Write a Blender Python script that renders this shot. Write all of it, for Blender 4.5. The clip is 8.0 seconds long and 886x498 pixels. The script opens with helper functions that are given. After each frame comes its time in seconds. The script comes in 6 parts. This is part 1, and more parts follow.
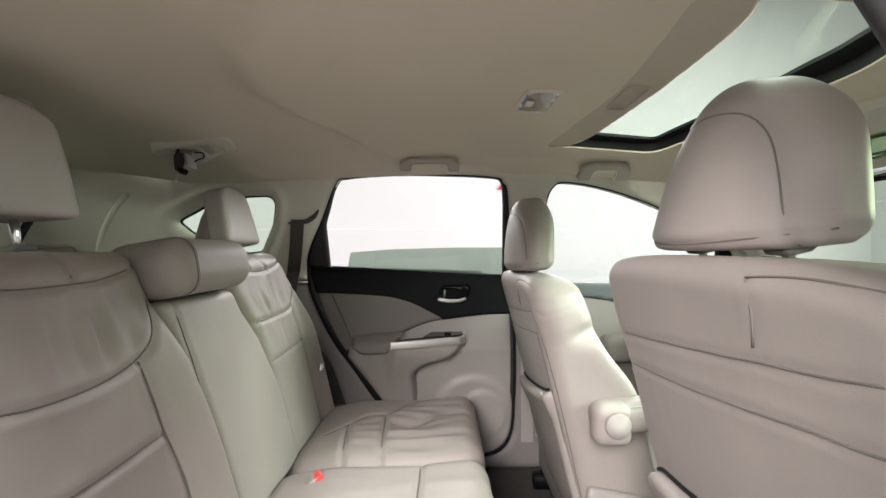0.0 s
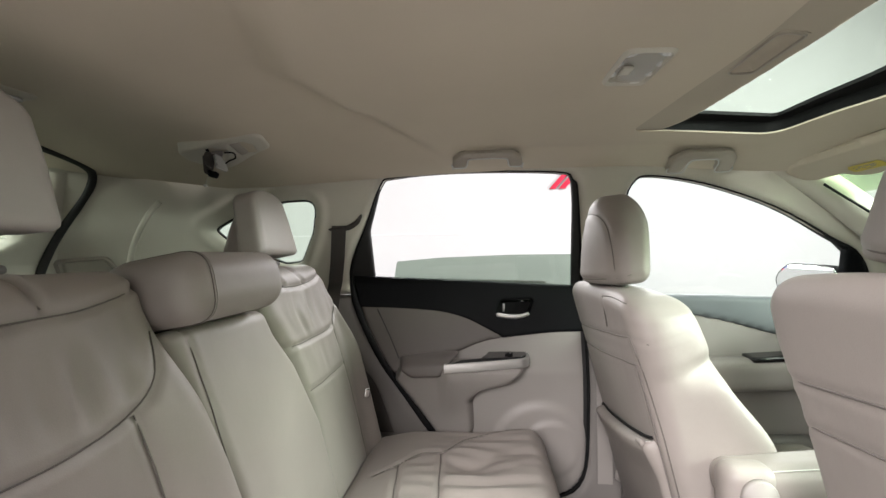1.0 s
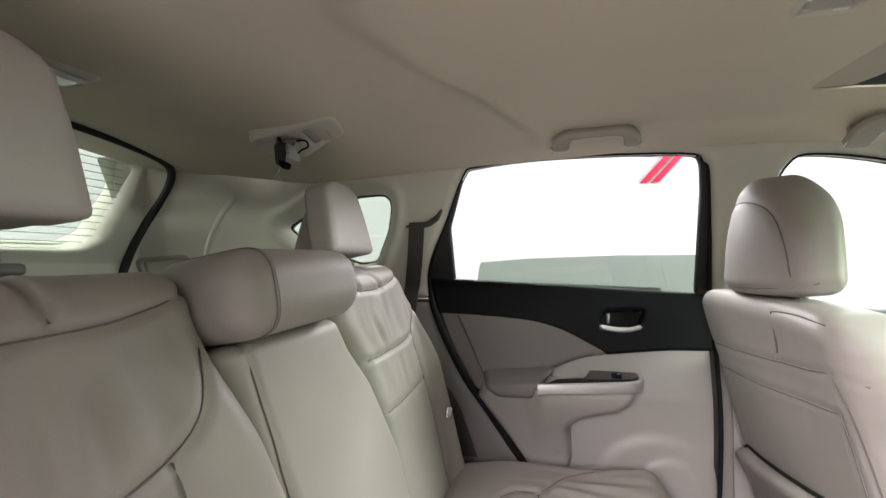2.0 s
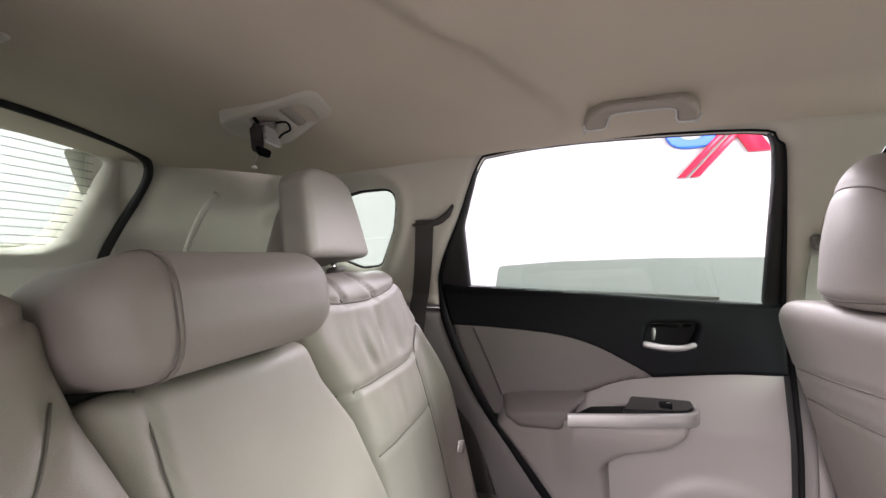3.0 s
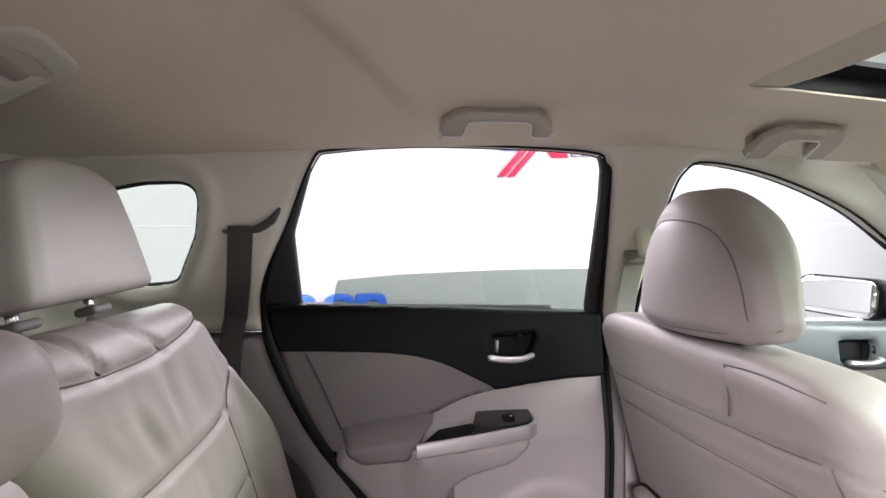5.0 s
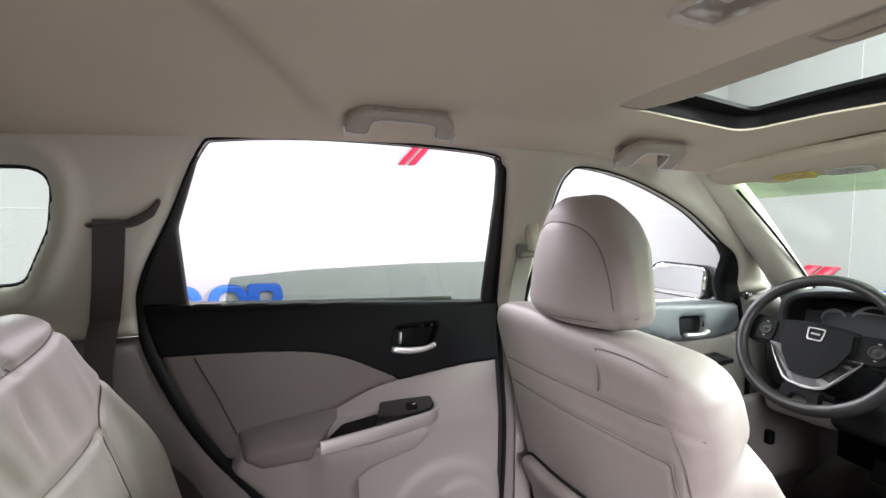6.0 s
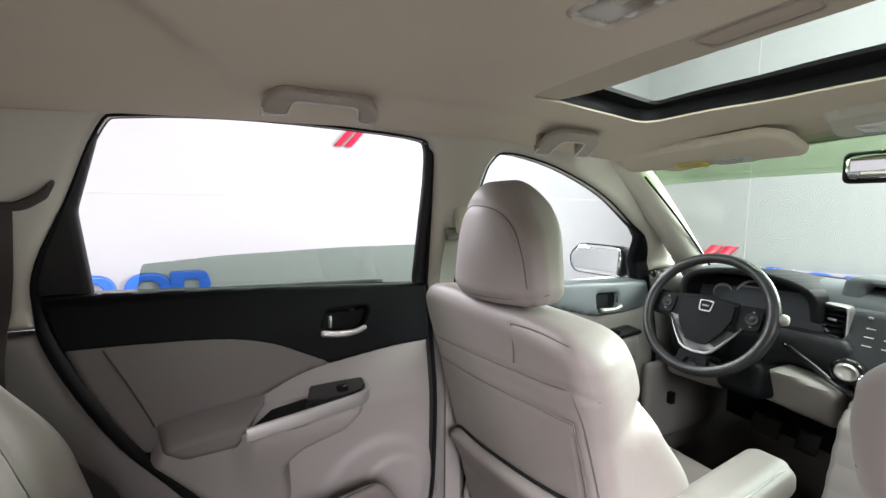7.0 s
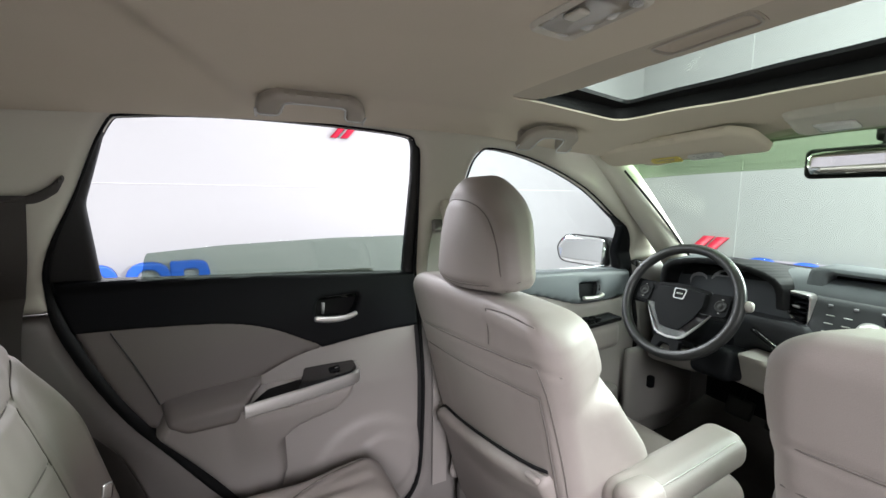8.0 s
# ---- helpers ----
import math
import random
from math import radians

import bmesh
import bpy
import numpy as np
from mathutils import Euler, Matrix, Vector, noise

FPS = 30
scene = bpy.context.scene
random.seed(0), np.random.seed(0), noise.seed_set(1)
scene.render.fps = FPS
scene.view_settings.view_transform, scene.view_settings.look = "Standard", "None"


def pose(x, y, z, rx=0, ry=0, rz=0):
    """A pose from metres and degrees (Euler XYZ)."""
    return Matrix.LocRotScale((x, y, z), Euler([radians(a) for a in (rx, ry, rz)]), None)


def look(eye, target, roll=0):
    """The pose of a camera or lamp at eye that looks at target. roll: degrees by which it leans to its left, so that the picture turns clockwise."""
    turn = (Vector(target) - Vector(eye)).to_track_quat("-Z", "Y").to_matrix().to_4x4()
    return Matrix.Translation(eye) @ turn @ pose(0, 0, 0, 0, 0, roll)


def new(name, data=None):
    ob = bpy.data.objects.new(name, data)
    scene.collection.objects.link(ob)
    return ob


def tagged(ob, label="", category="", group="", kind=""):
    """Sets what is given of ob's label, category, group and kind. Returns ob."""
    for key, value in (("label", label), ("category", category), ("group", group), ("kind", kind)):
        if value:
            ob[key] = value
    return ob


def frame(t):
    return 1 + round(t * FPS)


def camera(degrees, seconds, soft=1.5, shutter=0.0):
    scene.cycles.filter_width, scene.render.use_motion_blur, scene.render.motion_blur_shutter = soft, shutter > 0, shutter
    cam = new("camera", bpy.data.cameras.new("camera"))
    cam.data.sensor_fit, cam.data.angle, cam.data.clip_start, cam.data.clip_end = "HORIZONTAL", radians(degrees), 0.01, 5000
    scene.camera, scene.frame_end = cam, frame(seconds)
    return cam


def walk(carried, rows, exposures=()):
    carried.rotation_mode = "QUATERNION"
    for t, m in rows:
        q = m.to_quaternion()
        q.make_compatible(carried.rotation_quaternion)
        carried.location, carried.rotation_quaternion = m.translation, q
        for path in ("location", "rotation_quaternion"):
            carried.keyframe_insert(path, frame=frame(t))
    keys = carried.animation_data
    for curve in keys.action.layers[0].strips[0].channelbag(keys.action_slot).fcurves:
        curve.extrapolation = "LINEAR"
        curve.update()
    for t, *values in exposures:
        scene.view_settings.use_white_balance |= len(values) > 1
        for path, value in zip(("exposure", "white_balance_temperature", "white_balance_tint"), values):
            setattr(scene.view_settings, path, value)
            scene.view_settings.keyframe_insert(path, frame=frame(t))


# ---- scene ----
# Axes: x to the front of the car, y to its left, z up from the studio floor.
cam = camera(93.4, 8.0)
METRES, EYE, TILT, LEAN, TURN = 0.92, 1.25, 0.0, 0.0, 0.0
ROWS = [
    (0.0, 0.0, 0.0, 0.0, 0.0, 0.0, -0.0),
    (0.5, -0.0137, 0.1012, 0.0076, 2.49, 0.3, 0.54),
    (1.0, -0.0625, 0.2134, 0.0165, 5.67, 0.51, 0.67),
    (1.5, -0.1307, 0.3062, 0.0175, 10.13, 0.64, 0.55),
    (2.0, -0.1566, 0.3897, 0.0133, 14.85, 0.74, 0.39),
    (2.2, -0.1617, 0.4317, 0.0175, 16.18, 0.79, 0.43),
    (2.75, -0.1705, 0.5380, 0.0165, 18.3, 0.96, 0.53),
    (3.3, -0.1772, 0.6356, 0.0149, 17.23, 1.1, 0.64),
    (3.5, -0.1849, 0.6671, 0.0174, 15.5, 0.97, 0.75),
    (4.0, -0.1999, 0.7118, 0.0411, 9.69, 0.53, 0.85),
    (4.5, -0.2121, 0.739, 0.0649, 2.4, -0.44, 0.65),
    (5.8, -0.2460, 0.7169, 0.1151, -16.49, -3.23, -0.13),
    (6.0, -0.2407, 0.717, 0.1164, -18.89, -3.69, -0.23),
    (6.5, -0.2252, 0.7138, 0.1246, -23.89, -4.86, -0.31),
    (7.0, -0.2162, 0.6839, 0.1166, -26.77, -5.87, -0.35),
    (7.5, -0.2169, 0.6492, 0.1182, -27.64, -6.8, -0.38),
    (8.0, -0.2128, 0.6087, 0.1248, -26.86, -7.21, -0.44),
]
EXPOSURES = [(0.0, 0.24, 6420, 13), (1.0, 0.32, 6380, 13), (2.0, 0.44, 6330, 14), (3.5, 0.66, 6220, 26), (4.5, 0.60, 6150, 26), (6.5, 0.41, 6130, 20), (8.0, 0.20, 6050, 15)]
walk(cam, [(t, pose(0, 0, EYE, TILT, LEAN, TURN) @ pose(METRES * x, METRES * y, METRES * z, 90 + pitch, roll, yaw)) for t, x, y, z, yaw, pitch, roll in ROWS], EXPOSURES)

MID = 0.905  # the car's centre line
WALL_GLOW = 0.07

# ---- light: a white photo studio with an overhead light bank and added fill panels ----
world = bpy.data.worlds.new("studio_air")
world.use_nodes = True
world.node_tree.nodes["Background"].inputs["Color"].default_value = (0.93, 0.97, 1.0, 1)
world.node_tree.nodes["Background"].inputs["Strength"].default_value = 0.2
scene.world = world


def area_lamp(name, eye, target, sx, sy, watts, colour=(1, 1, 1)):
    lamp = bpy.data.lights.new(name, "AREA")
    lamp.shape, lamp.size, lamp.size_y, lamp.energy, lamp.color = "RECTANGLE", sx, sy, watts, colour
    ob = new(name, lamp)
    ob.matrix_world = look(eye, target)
    return tagged(ob, "white light panel added to brighten the studio and cabin", "studio light", kind="structure")


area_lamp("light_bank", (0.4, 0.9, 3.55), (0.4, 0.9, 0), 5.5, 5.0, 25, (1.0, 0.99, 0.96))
# Added fill panels, placed out of sight and tuned for cabin and wall brightness.
area_lamp("added_fill_windscreen", (1.2, 0.9, 3.45), (0.7, 0.9, 0.7), 1.6, 0.8, 100, (1.0, 0.99, 0.96))
area_lamp("added_fill_side", (-1.0, -2.7, 2.6), (0.0, 1.3, 0.8), 1.3, 0.9, 150, (1.0, 0.95, 0.91))
area_lamp("added_fill_high", (-1.0, -2.7, 3.45), (0.0, 0.9, 0.6), 1.3, 0.9, 140, (1.0, 0.95, 0.91))
area_lamp("added_fill_door", (-2.6, -2.4, 2.2), (0.4, 0.5, 1.35), 0.9, 0.6, 65, (1.0, 0.96, 0.93))
area_lamp("added_fill_door_high", (-0.3, -1.6, 3.5), (-0.3, 0.5, 0.8), 1.4, 0.7, 60, (1.0, 0.96, 0.93))
area_lamp("added_fill_front", (3.3, 0.4, 2.15), (-0.4, 0.9, 0.9), 1.8, 0.5, 340, (1.0, 0.99, 0.96))
area_lamp("added_fill_left", (0.0, 2.95, 2.2), (0.0, 0.8, 0.9), 3.4, 0.6, 98, (1.0, 0.98, 0.95))
area_lamp("added_wash_rear", (-2.2, 0.9, 3.2), (-4.0, 0.9, 1.2), 3.0, 0.5, 150, (1.0, 0.99, 0.96))
area_lamp("added_wash_front_wall", (2.2, 0.9, 3.2), (4.0, 0.9, 1.2), 3.0, 0.5, 130, (1.0, 0.99, 0.96))

# ---- materials ----


def mat(name, colour, rough=0.5, metal=0.0, vary=0.12, scale=9.0, grain=400.0, bump=0.1, depth=0.0006, coat=0.0, spec=0.5, weave=False, creases=0.0):
    """A surface with colour drift at two scales and fine relief."""
    m = bpy.data.materials.new(name)
    m.use_nodes = True
    n, l = m.node_tree.nodes, m.node_tree.links
    b = n["Principled BSDF"]
    b.inputs["Metallic"].default_value = metal
    b.inputs["Coat Weight"].default_value = coat
    b.inputs["Specular IOR Level"].default_value = spec
    tc = n.new("ShaderNodeTexCoord")
    big, small = n.new("ShaderNodeTexNoise"), n.new("ShaderNodeTexNoise")
    big.inputs["Scale"].default_value, big.inputs["Detail"].default_value = scale, 5.0
    small.inputs["Scale"].default_value, small.inputs["Detail"].default_value = grain, 3.0
    for t in (big, small):
        l.new(tc.outputs["Object"], t.inputs["Vector"])
    mix = n.new("ShaderNodeMix")
    mix.data_type = "FLOAT"
    mix.inputs[0].default_value = 0.35
    l.new(big.outputs["Fac"], mix.inputs[2])
    l.new(small.outputs["Fac"], mix.inputs[3])
    ramp = n.new("ShaderNodeValToRGB")
    lo, hi = [c * (1 - vary) for c in colour], [min(1, c * (1 + vary)) for c in colour]
    ramp.color_ramp.elements[0].position, ramp.color_ramp.elements[1].position = 0.3, 0.7
    ramp.color_ramp.elements[0].color, ramp.color_ramp.elements[1].color = (*lo, 1), (*hi, 1)
    l.new(mix.outputs[0], ramp.inputs["Fac"])
    l.new(ramp.outputs["Color"], b.inputs["Base Color"])
    rr = n.new("ShaderNodeMapRange")
    rr.inputs["To Min"].default_value, rr.inputs["To Max"].default_value = max(0.03, rough - 0.08), min(1, rough + 0.08)
    l.new(big.outputs["Fac"], rr.inputs["Value"])
    l.new(rr.outputs["Result"], b.inputs["Roughness"])
    if bump:
        bn = n.new("ShaderNodeBump")
        bn.inputs["Strength"].default_value, bn.inputs["Distance"].default_value = bump, depth
        src = small.outputs["Fac"]
        if weave:
            cells = n.new("ShaderNodeTexVoronoi")
            cells.inputs["Scale"].default_value = grain
            l.new(tc.outputs["Object"], cells.inputs["Vector"])
            src = cells.outputs["Distance"]
        l.new(src, bn.inputs["Height"])
        l.new(bn.outputs["Normal"], b.inputs["Normal"])
        if creases:
            # soft hollows in the hide
            slack = n.new("ShaderNodeTexNoise")
            slack.inputs["Scale"].default_value, slack.inputs["Detail"].default_value = 17.0, 3.0
            l.new(tc.outputs["Object"], slack.inputs["Vector"])
            b1 = n.new("ShaderNodeBump")
            b1.inputs["Strength"].default_value, b1.inputs["Distance"].default_value = creases, 0.006
            l.new(slack.outputs["Fac"], b1.inputs["Height"])
            l.new(b1.outputs["Normal"], bn.inputs["Normal"])
    return m


def glass_mat(name, tint, gloss=0.06):
    m = bpy.data.materials.new(name)
    m.use_nodes = True
    n, l = m.node_tree.nodes, m.node_tree.links
    n.remove(n["Principled BSDF"])
    clear, shine, mixer = n.new("ShaderNodeBsdfTransparent"), n.new("ShaderNodeBsdfGlossy"), n.new("ShaderNodeMixShader")
    clear.inputs["Color"].default_value = (*tint, 1)
    shine.inputs["Roughness"].default_value = 0.02
    mixer.inputs["Fac"].default_value = gloss
    l.new(clear.outputs[0], mixer.inputs[1])
    l.new(shine.outputs[0], mixer.inputs[2])
    l.new(mixer.outputs[0], n["Material Output"].inputs["Surface"])
    return m


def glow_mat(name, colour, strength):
    """A studio wall: white paint with added emission standing in for the light on it."""
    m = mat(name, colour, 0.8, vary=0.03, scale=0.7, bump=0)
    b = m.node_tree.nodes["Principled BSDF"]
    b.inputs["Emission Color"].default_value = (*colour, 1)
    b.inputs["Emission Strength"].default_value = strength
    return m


LEATHER = mat("grey_leather", (0.272, 0.2434, 0.2258), 0.52, vary=0.09, scale=7, grain=900, bump=0.25, depth=0.0004, weave=True, creases=0.2)
LEATHER_DARK = mat("taupe_leather", (0.105, 0.0912, 0.084), 0.5, vary=0.06, scale=6, grain=900, bump=0.25, depth=0.0004, weave=True)
THREAD = mat("grey_thread", (0.135, 0.120, 0.110), 0.8, vary=0.1)
HEADLINER = mat("beige_headliner_felt", (0.55, 0.492, 0.402), 0.95, vary=0.05, scale=4, grain=700, bump=0.35, depth=0.0006, spec=0.15)
IVORY = mat("ivory_plastic", (0.53, 0.507, 0.44), 0.55, vary=0.03, grain=1200, bump=0.2, depth=0.0003)
SHADEBOARD = mat("beige_shade_board", (0.44, 0.392, 0.325), 0.9, vary=0.05, scale=5, grain=700, bump=0.3, depth=0.0006, spec=0.15)
GRIPTRIM = mat("beige_grip_plastic", (0.34, 0.308, 0.265), 0.42, vary=0.03, grain=1200, bump=0.2, depth=0.0003)
GREYPLASTIC = mat("warm_grey_plastic", (0.2618, 0.2414, 0.2278), 0.5, vary=0.03, grain=1200, bump=0.25, depth=0.0003)
TAUPE = mat("taupe_plastic", (0.162, 0.15, 0.141), 0.55, vary=0.04, grain=1200, bump=0.2, depth=0.0003)
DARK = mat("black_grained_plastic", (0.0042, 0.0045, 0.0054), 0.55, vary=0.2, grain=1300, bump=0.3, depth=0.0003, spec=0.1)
DASH = mat("charcoal_dash_plastic", (0.055, 0.06, 0.064), 0.72, vary=0.1, grain=1300, bump=0.3, depth=0.0003, spec=0.22)
CHARCOAL = mat("dark_charcoal_plastic", (0.026, 0.028, 0.030), 0.5, vary=0.1, grain=1300, bump=0.3, depth=0.0003, spec=0.3)
GLOSSBLACK = mat("gloss_black_plastic", (0.012, 0.012, 0.013), 0.15, vary=0.1, bump=0)
BLACKTRIM = mat("dull_black_trim", (0.005, 0.005, 0.0055), 0.75, vary=0.2, bump=0.1, spec=0.2)
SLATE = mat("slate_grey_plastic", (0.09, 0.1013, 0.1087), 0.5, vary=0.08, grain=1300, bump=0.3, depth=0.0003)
RUBBER = mat("black_rubber", (0.012, 0.012, 0.012), 0.7, vary=0.2, bump=0.1)
SILVER = mat("satin_silver_trim", (0.6, 0.59, 0.575), 0.36, metal=0.7, vary=0.04, bump=0.05)
CHROME = mat("chrome", (0.8, 0.8, 0.8), 0.12, metal=1.0, vary=0.02, bump=0)
CARPET = mat("dark_brown_carpet", (0.03, 0.0258, 0.0228), 0.95, vary=0.3, scale=30, grain=500, bump=0.8, depth=0.003)
WEBBING = mat("dark_taupe_webbing", (0.051, 0.045, 0.042), 0.8, vary=0.1, grain=900, bump=0.4)
PAINT = mat("dark_body_paint", (0.03, 0.03, 0.032), 0.2, vary=0.1, bump=0, coat=0.5)
# Part of the walls' brightness is an even glow put into the material.
STUDIO = glow_mat("white_wall_with_added_glow", (0.2888, 0.2888, 0.2888), WALL_GLOW)
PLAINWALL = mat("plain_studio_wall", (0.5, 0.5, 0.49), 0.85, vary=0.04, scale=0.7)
STUDIO_FLOOR = mat("pale_studio_floor", (0.32, 0.312, 0.308), 0.5, vary=0.06, scale=2)
BLUE = mat("blue_wall_letters", (0.016, 0.096, 0.496), 0.4, vary=0.05, bump=0)
RED = mat("red_wall_letters", (0.576, 0.016, 0.048), 0.4, vary=0.05, bump=0)
JOINT = mat("pale_wall_joint", (0.5, 0.5, 0.5), 0.8, vary=0.05, bump=0)
GREYLETTER = mat("grey_wall_letters", (0.24, 0.24, 0.248), 0.5, vary=0.05, bump=0)
REDPLASTIC = mat("red_plastic_button", (0.7, 0.05, 0.05), 0.35, vary=0.05, bump=0)
YELLOWLABEL = mat("yellow_label", (0.6, 0.48, 0.096), 0.6, vary=0.05, bump=0)
WHITELABEL = mat("pale_label", (0.528, 0.528, 0.496), 0.6, vary=0.05, bump=0)
PALEPLASTIC = mat("pale_lens_plastic", (0.6, 0.6, 0.59), 0.15, vary=0.06, scale=60, bump=0.2, coat=0.4)
REFLECTOR = mat("lamp_reflector", (0.8, 0.79, 0.77), 0.4, metal=0.6, vary=0.1, scale=40, grain=120, bump=0.4, depth=0.002)
SATIN = mat("satin_wheel_trim", (0.27, 0.27, 0.265), 0.42, metal=0.8, vary=0.05, bump=0.05)
LENS = glass_mat("clear_lens", (0.9, 0.9, 0.9), 0.12)
WHEELSKIN = mat("black_wheel_leather", (0.02, 0.02, 0.021), 0.38, vary=0.12, grain=1100, bump=0.25, depth=0.0003, spec=0.4)
PRIVACY = glass_mat("privacy_glass", (0.62, 0.68, 0.63))
GREENGLASS = glass_mat("green_tinted_glass", (0.83, 0.895, 0.835), 0.025)
CLEARGLASS = glass_mat("clear_side_glass", (0.93, 0.96, 0.94), 0.04)
SHADEBAND = glass_mat("green_shade_band_glass", (0.72, 0.80, 0.66), 0.04)
MIRROR = mat("mirror_silver", (0.9, 0.9, 0.9), 0.03, metal=1.0, vary=0.0, bump=0)

# ---- building tools ----


def mesh_from(name, verts, faces, material, smooth=True):
    me = bpy.data.meshes.new(name)
    me.from_pydata([tuple(v) for v in verts], [], [tuple(f) for f in faces])
    me.materials.append(material)
    if smooth:
        me.shade_smooth()
    me.validate()
    return me


def part(name, geo, material, parent=None, label="", sharp=None):
    """Links one mesh, from (verts, faces) or a bmesh, under a thing; sharp: angle in degrees past which edges stay crisp."""
    if isinstance(geo, bmesh.types.BMesh):
        me = bpy.data.meshes.new(name)
        bmesh.ops.recalc_face_normals(geo, faces=geo.faces[:])
        geo.to_mesh(me)
        geo.free()
        me.materials.append(material)
        me.shade_smooth()
    else:
        me = mesh_from(name, geo[0], geo[1], material)
    if sharp:
        me.set_sharp_from_angle(angle=radians(sharp))
    ob = new(name, me)
    if parent is not None:
        ob.parent = parent
    if label:
        ob["label"] = label
    return ob


def thing(name, label, category, group="", kind=""):
    return tagged(new(name), label, category, group, kind)


def round_poly(pts, r=0.02, seg=6):
    """A closed outline with its corners rounded; a point may bring its own radius."""
    out, n = [], len(pts)
    for i in range(n):
        p = np.array(pts[i][:2], float)
        a, b = np.array(pts[i - 1][:2], float), np.array(pts[(i + 1) % n][:2], float)
        rad = pts[i][2] if len(pts[i]) > 2 else r
        u, v = (a - p), (b - p)
        lu, lv = np.linalg.norm(u), np.linalg.norm(v)
        u, v = u / lu, v / lv
        ang = math.acos(max(-1, min(1, float(u @ v))))
        cut = min(rad / max(math.tan(ang / 2), 1e-4), 0.49 * lu, 0.49 * lv)
        if cut < 1e-4:
            out.append(p)
            continue
        s, e = p + u * cut, p + v * cut
        for k in range(seg + 1):
            t = k / seg
            out.append((1 - t) ** 2 * s + 2 * t * (1 - t) * p + t * t * e)
    return np.array(out)


def spline(pts, per=8, closed=False):
    """A smooth line through points."""
    P = [np.array(p, float) for p in pts]
    n = len(P)
    out = []
    for i in range(n if closed else n - 1):
        a, b = P[i], P[(i + 1) % n]
        z = P[i - 1] if (closed or i) else 2 * a - b
        c = P[(i + 2) % n] if (closed or i + 2 < n) else 2 * b - a
        for k in range(per):
            t = k / per
            out.append(0.5 * (2 * a + (b - z) * t + (2 * z - 5 * a + 4 * b - c) * t * t + (3 * a - z - 3 * b + c) * t ** 3))
    if not closed:
        out.append(P[-1])
    return np.array(out)


def line_dist(U, V, pts, closed=False):
    d = np.full(U.shape, 1e9)
    n = len(pts)
    for i in range(n if closed else n - 1):
        a, b = pts[i], pts[(i + 1) % n]
        e = b - a
        t = np.clip(((U - a[0]) * e[0] + (V - a[1]) * e[1]) / max(e @ e, 1e-12), 0, 1)
        d = np.minimum(d, np.hypot(U - a[0] - t * e[0], V - a[1] - t * e[1]))
    return d


def poly_in(U, V, pts):
    """Distance to a closed outline, positive inside."""
    inside = np.zeros(U.shape, bool)
    n = len(pts)
    for i in range(n):
        a, b = pts[i], pts[(i + 1) % n]
        if a[1] == b[1]:
            continue
        c = ((a[1] > V) != (b[1] > V)) & (U < (b[0] - a[0]) * (V - a[1]) / (b[1] - a[1]) + a[0])
        inside ^= c
    d = line_dist(U, V, pts, True)
    return np.where(inside, d, -d)


def sheet(outline, holes, place, step, back):
    """A trim panel: the outline less its holes, laid on the surface place(u, v, d), d being the way to the nearest rim, and closed at the back by the offset back."""
    lo, hi = outline.min(0) - step, outline.max(0) + step
    us, vs = np.arange(lo[0], hi[0] + step, step), np.arange(lo[1], hi[1] + step, step)
    U, V = np.meshgrid(us, vs, indexing="ij")
    D = poly_in(U, V, outline)
    for h in holes:
        D = np.minimum(D, -poly_in(U, V, h))
    ids, uv = {}, []

    def vert(key, u, v, d):
        if key not in ids:
            ids[key] = len(uv)
            uv.append((u, v, d))
        return ids[key]

    faces = []
    near = D > -1.5 * step
    for i in range(len(us) - 1):
        for j in range(len(vs) - 1):
            if not near[i, j]:
                continue
            cs = [(i, j), (i + 1, j), (i + 1, j + 1), (i, j + 1)]
            ds = [D[c] for c in cs]
            if max(ds) <= 0:
                continue
            f = []
            for k in range(4):
                a, b, da, db = cs[k], cs[(k + 1) % 4], ds[k], ds[(k + 1) % 4]
                if da > 0:
                    f.append(vert(a, us[a[0]], vs[a[1]], da))
                if (da > 0) != (db > 0):
                    t = da / (da - db)
                    f.append(vert((min(a, b), max(a, b)), us[a[0]] + t * (us[b[0]] - us[a[0]]), vs[a[1]] + t * (vs[b[1]] - vs[a[1]]), 0.0))
            if len(f) > 2:
                faces.append(f)
    uv = np.array(uv)
    front = np.array(place(uv[:, 0], uv[:, 1], uv[:, 2])).T
    n = len(front)
    verts = np.vstack([front, front + np.array(back)])
    edge = {}
    for f in faces:
        for k in range(len(f)):
            a, b = f[k], f[(k + 1) % len(f)]
            if (b, a) in edge:
                del edge[(b, a)]
            else:
                edge[(a, b)] = 1
    allf = list(faces) + [[n + k for k in reversed(f)] for f in faces] + [[b, a, n + a, n + b] for a, b in edge]
    return verts, allf


def roll(d, r, depth=None):
    """How far a rounded rim falls back at the way d from it."""
    depth = r if depth is None else depth
    q = np.clip(d / r, 0, 1)
    return depth * (1 - np.sqrt(np.clip(1 - (1 - q) ** 2, 0, 1)))


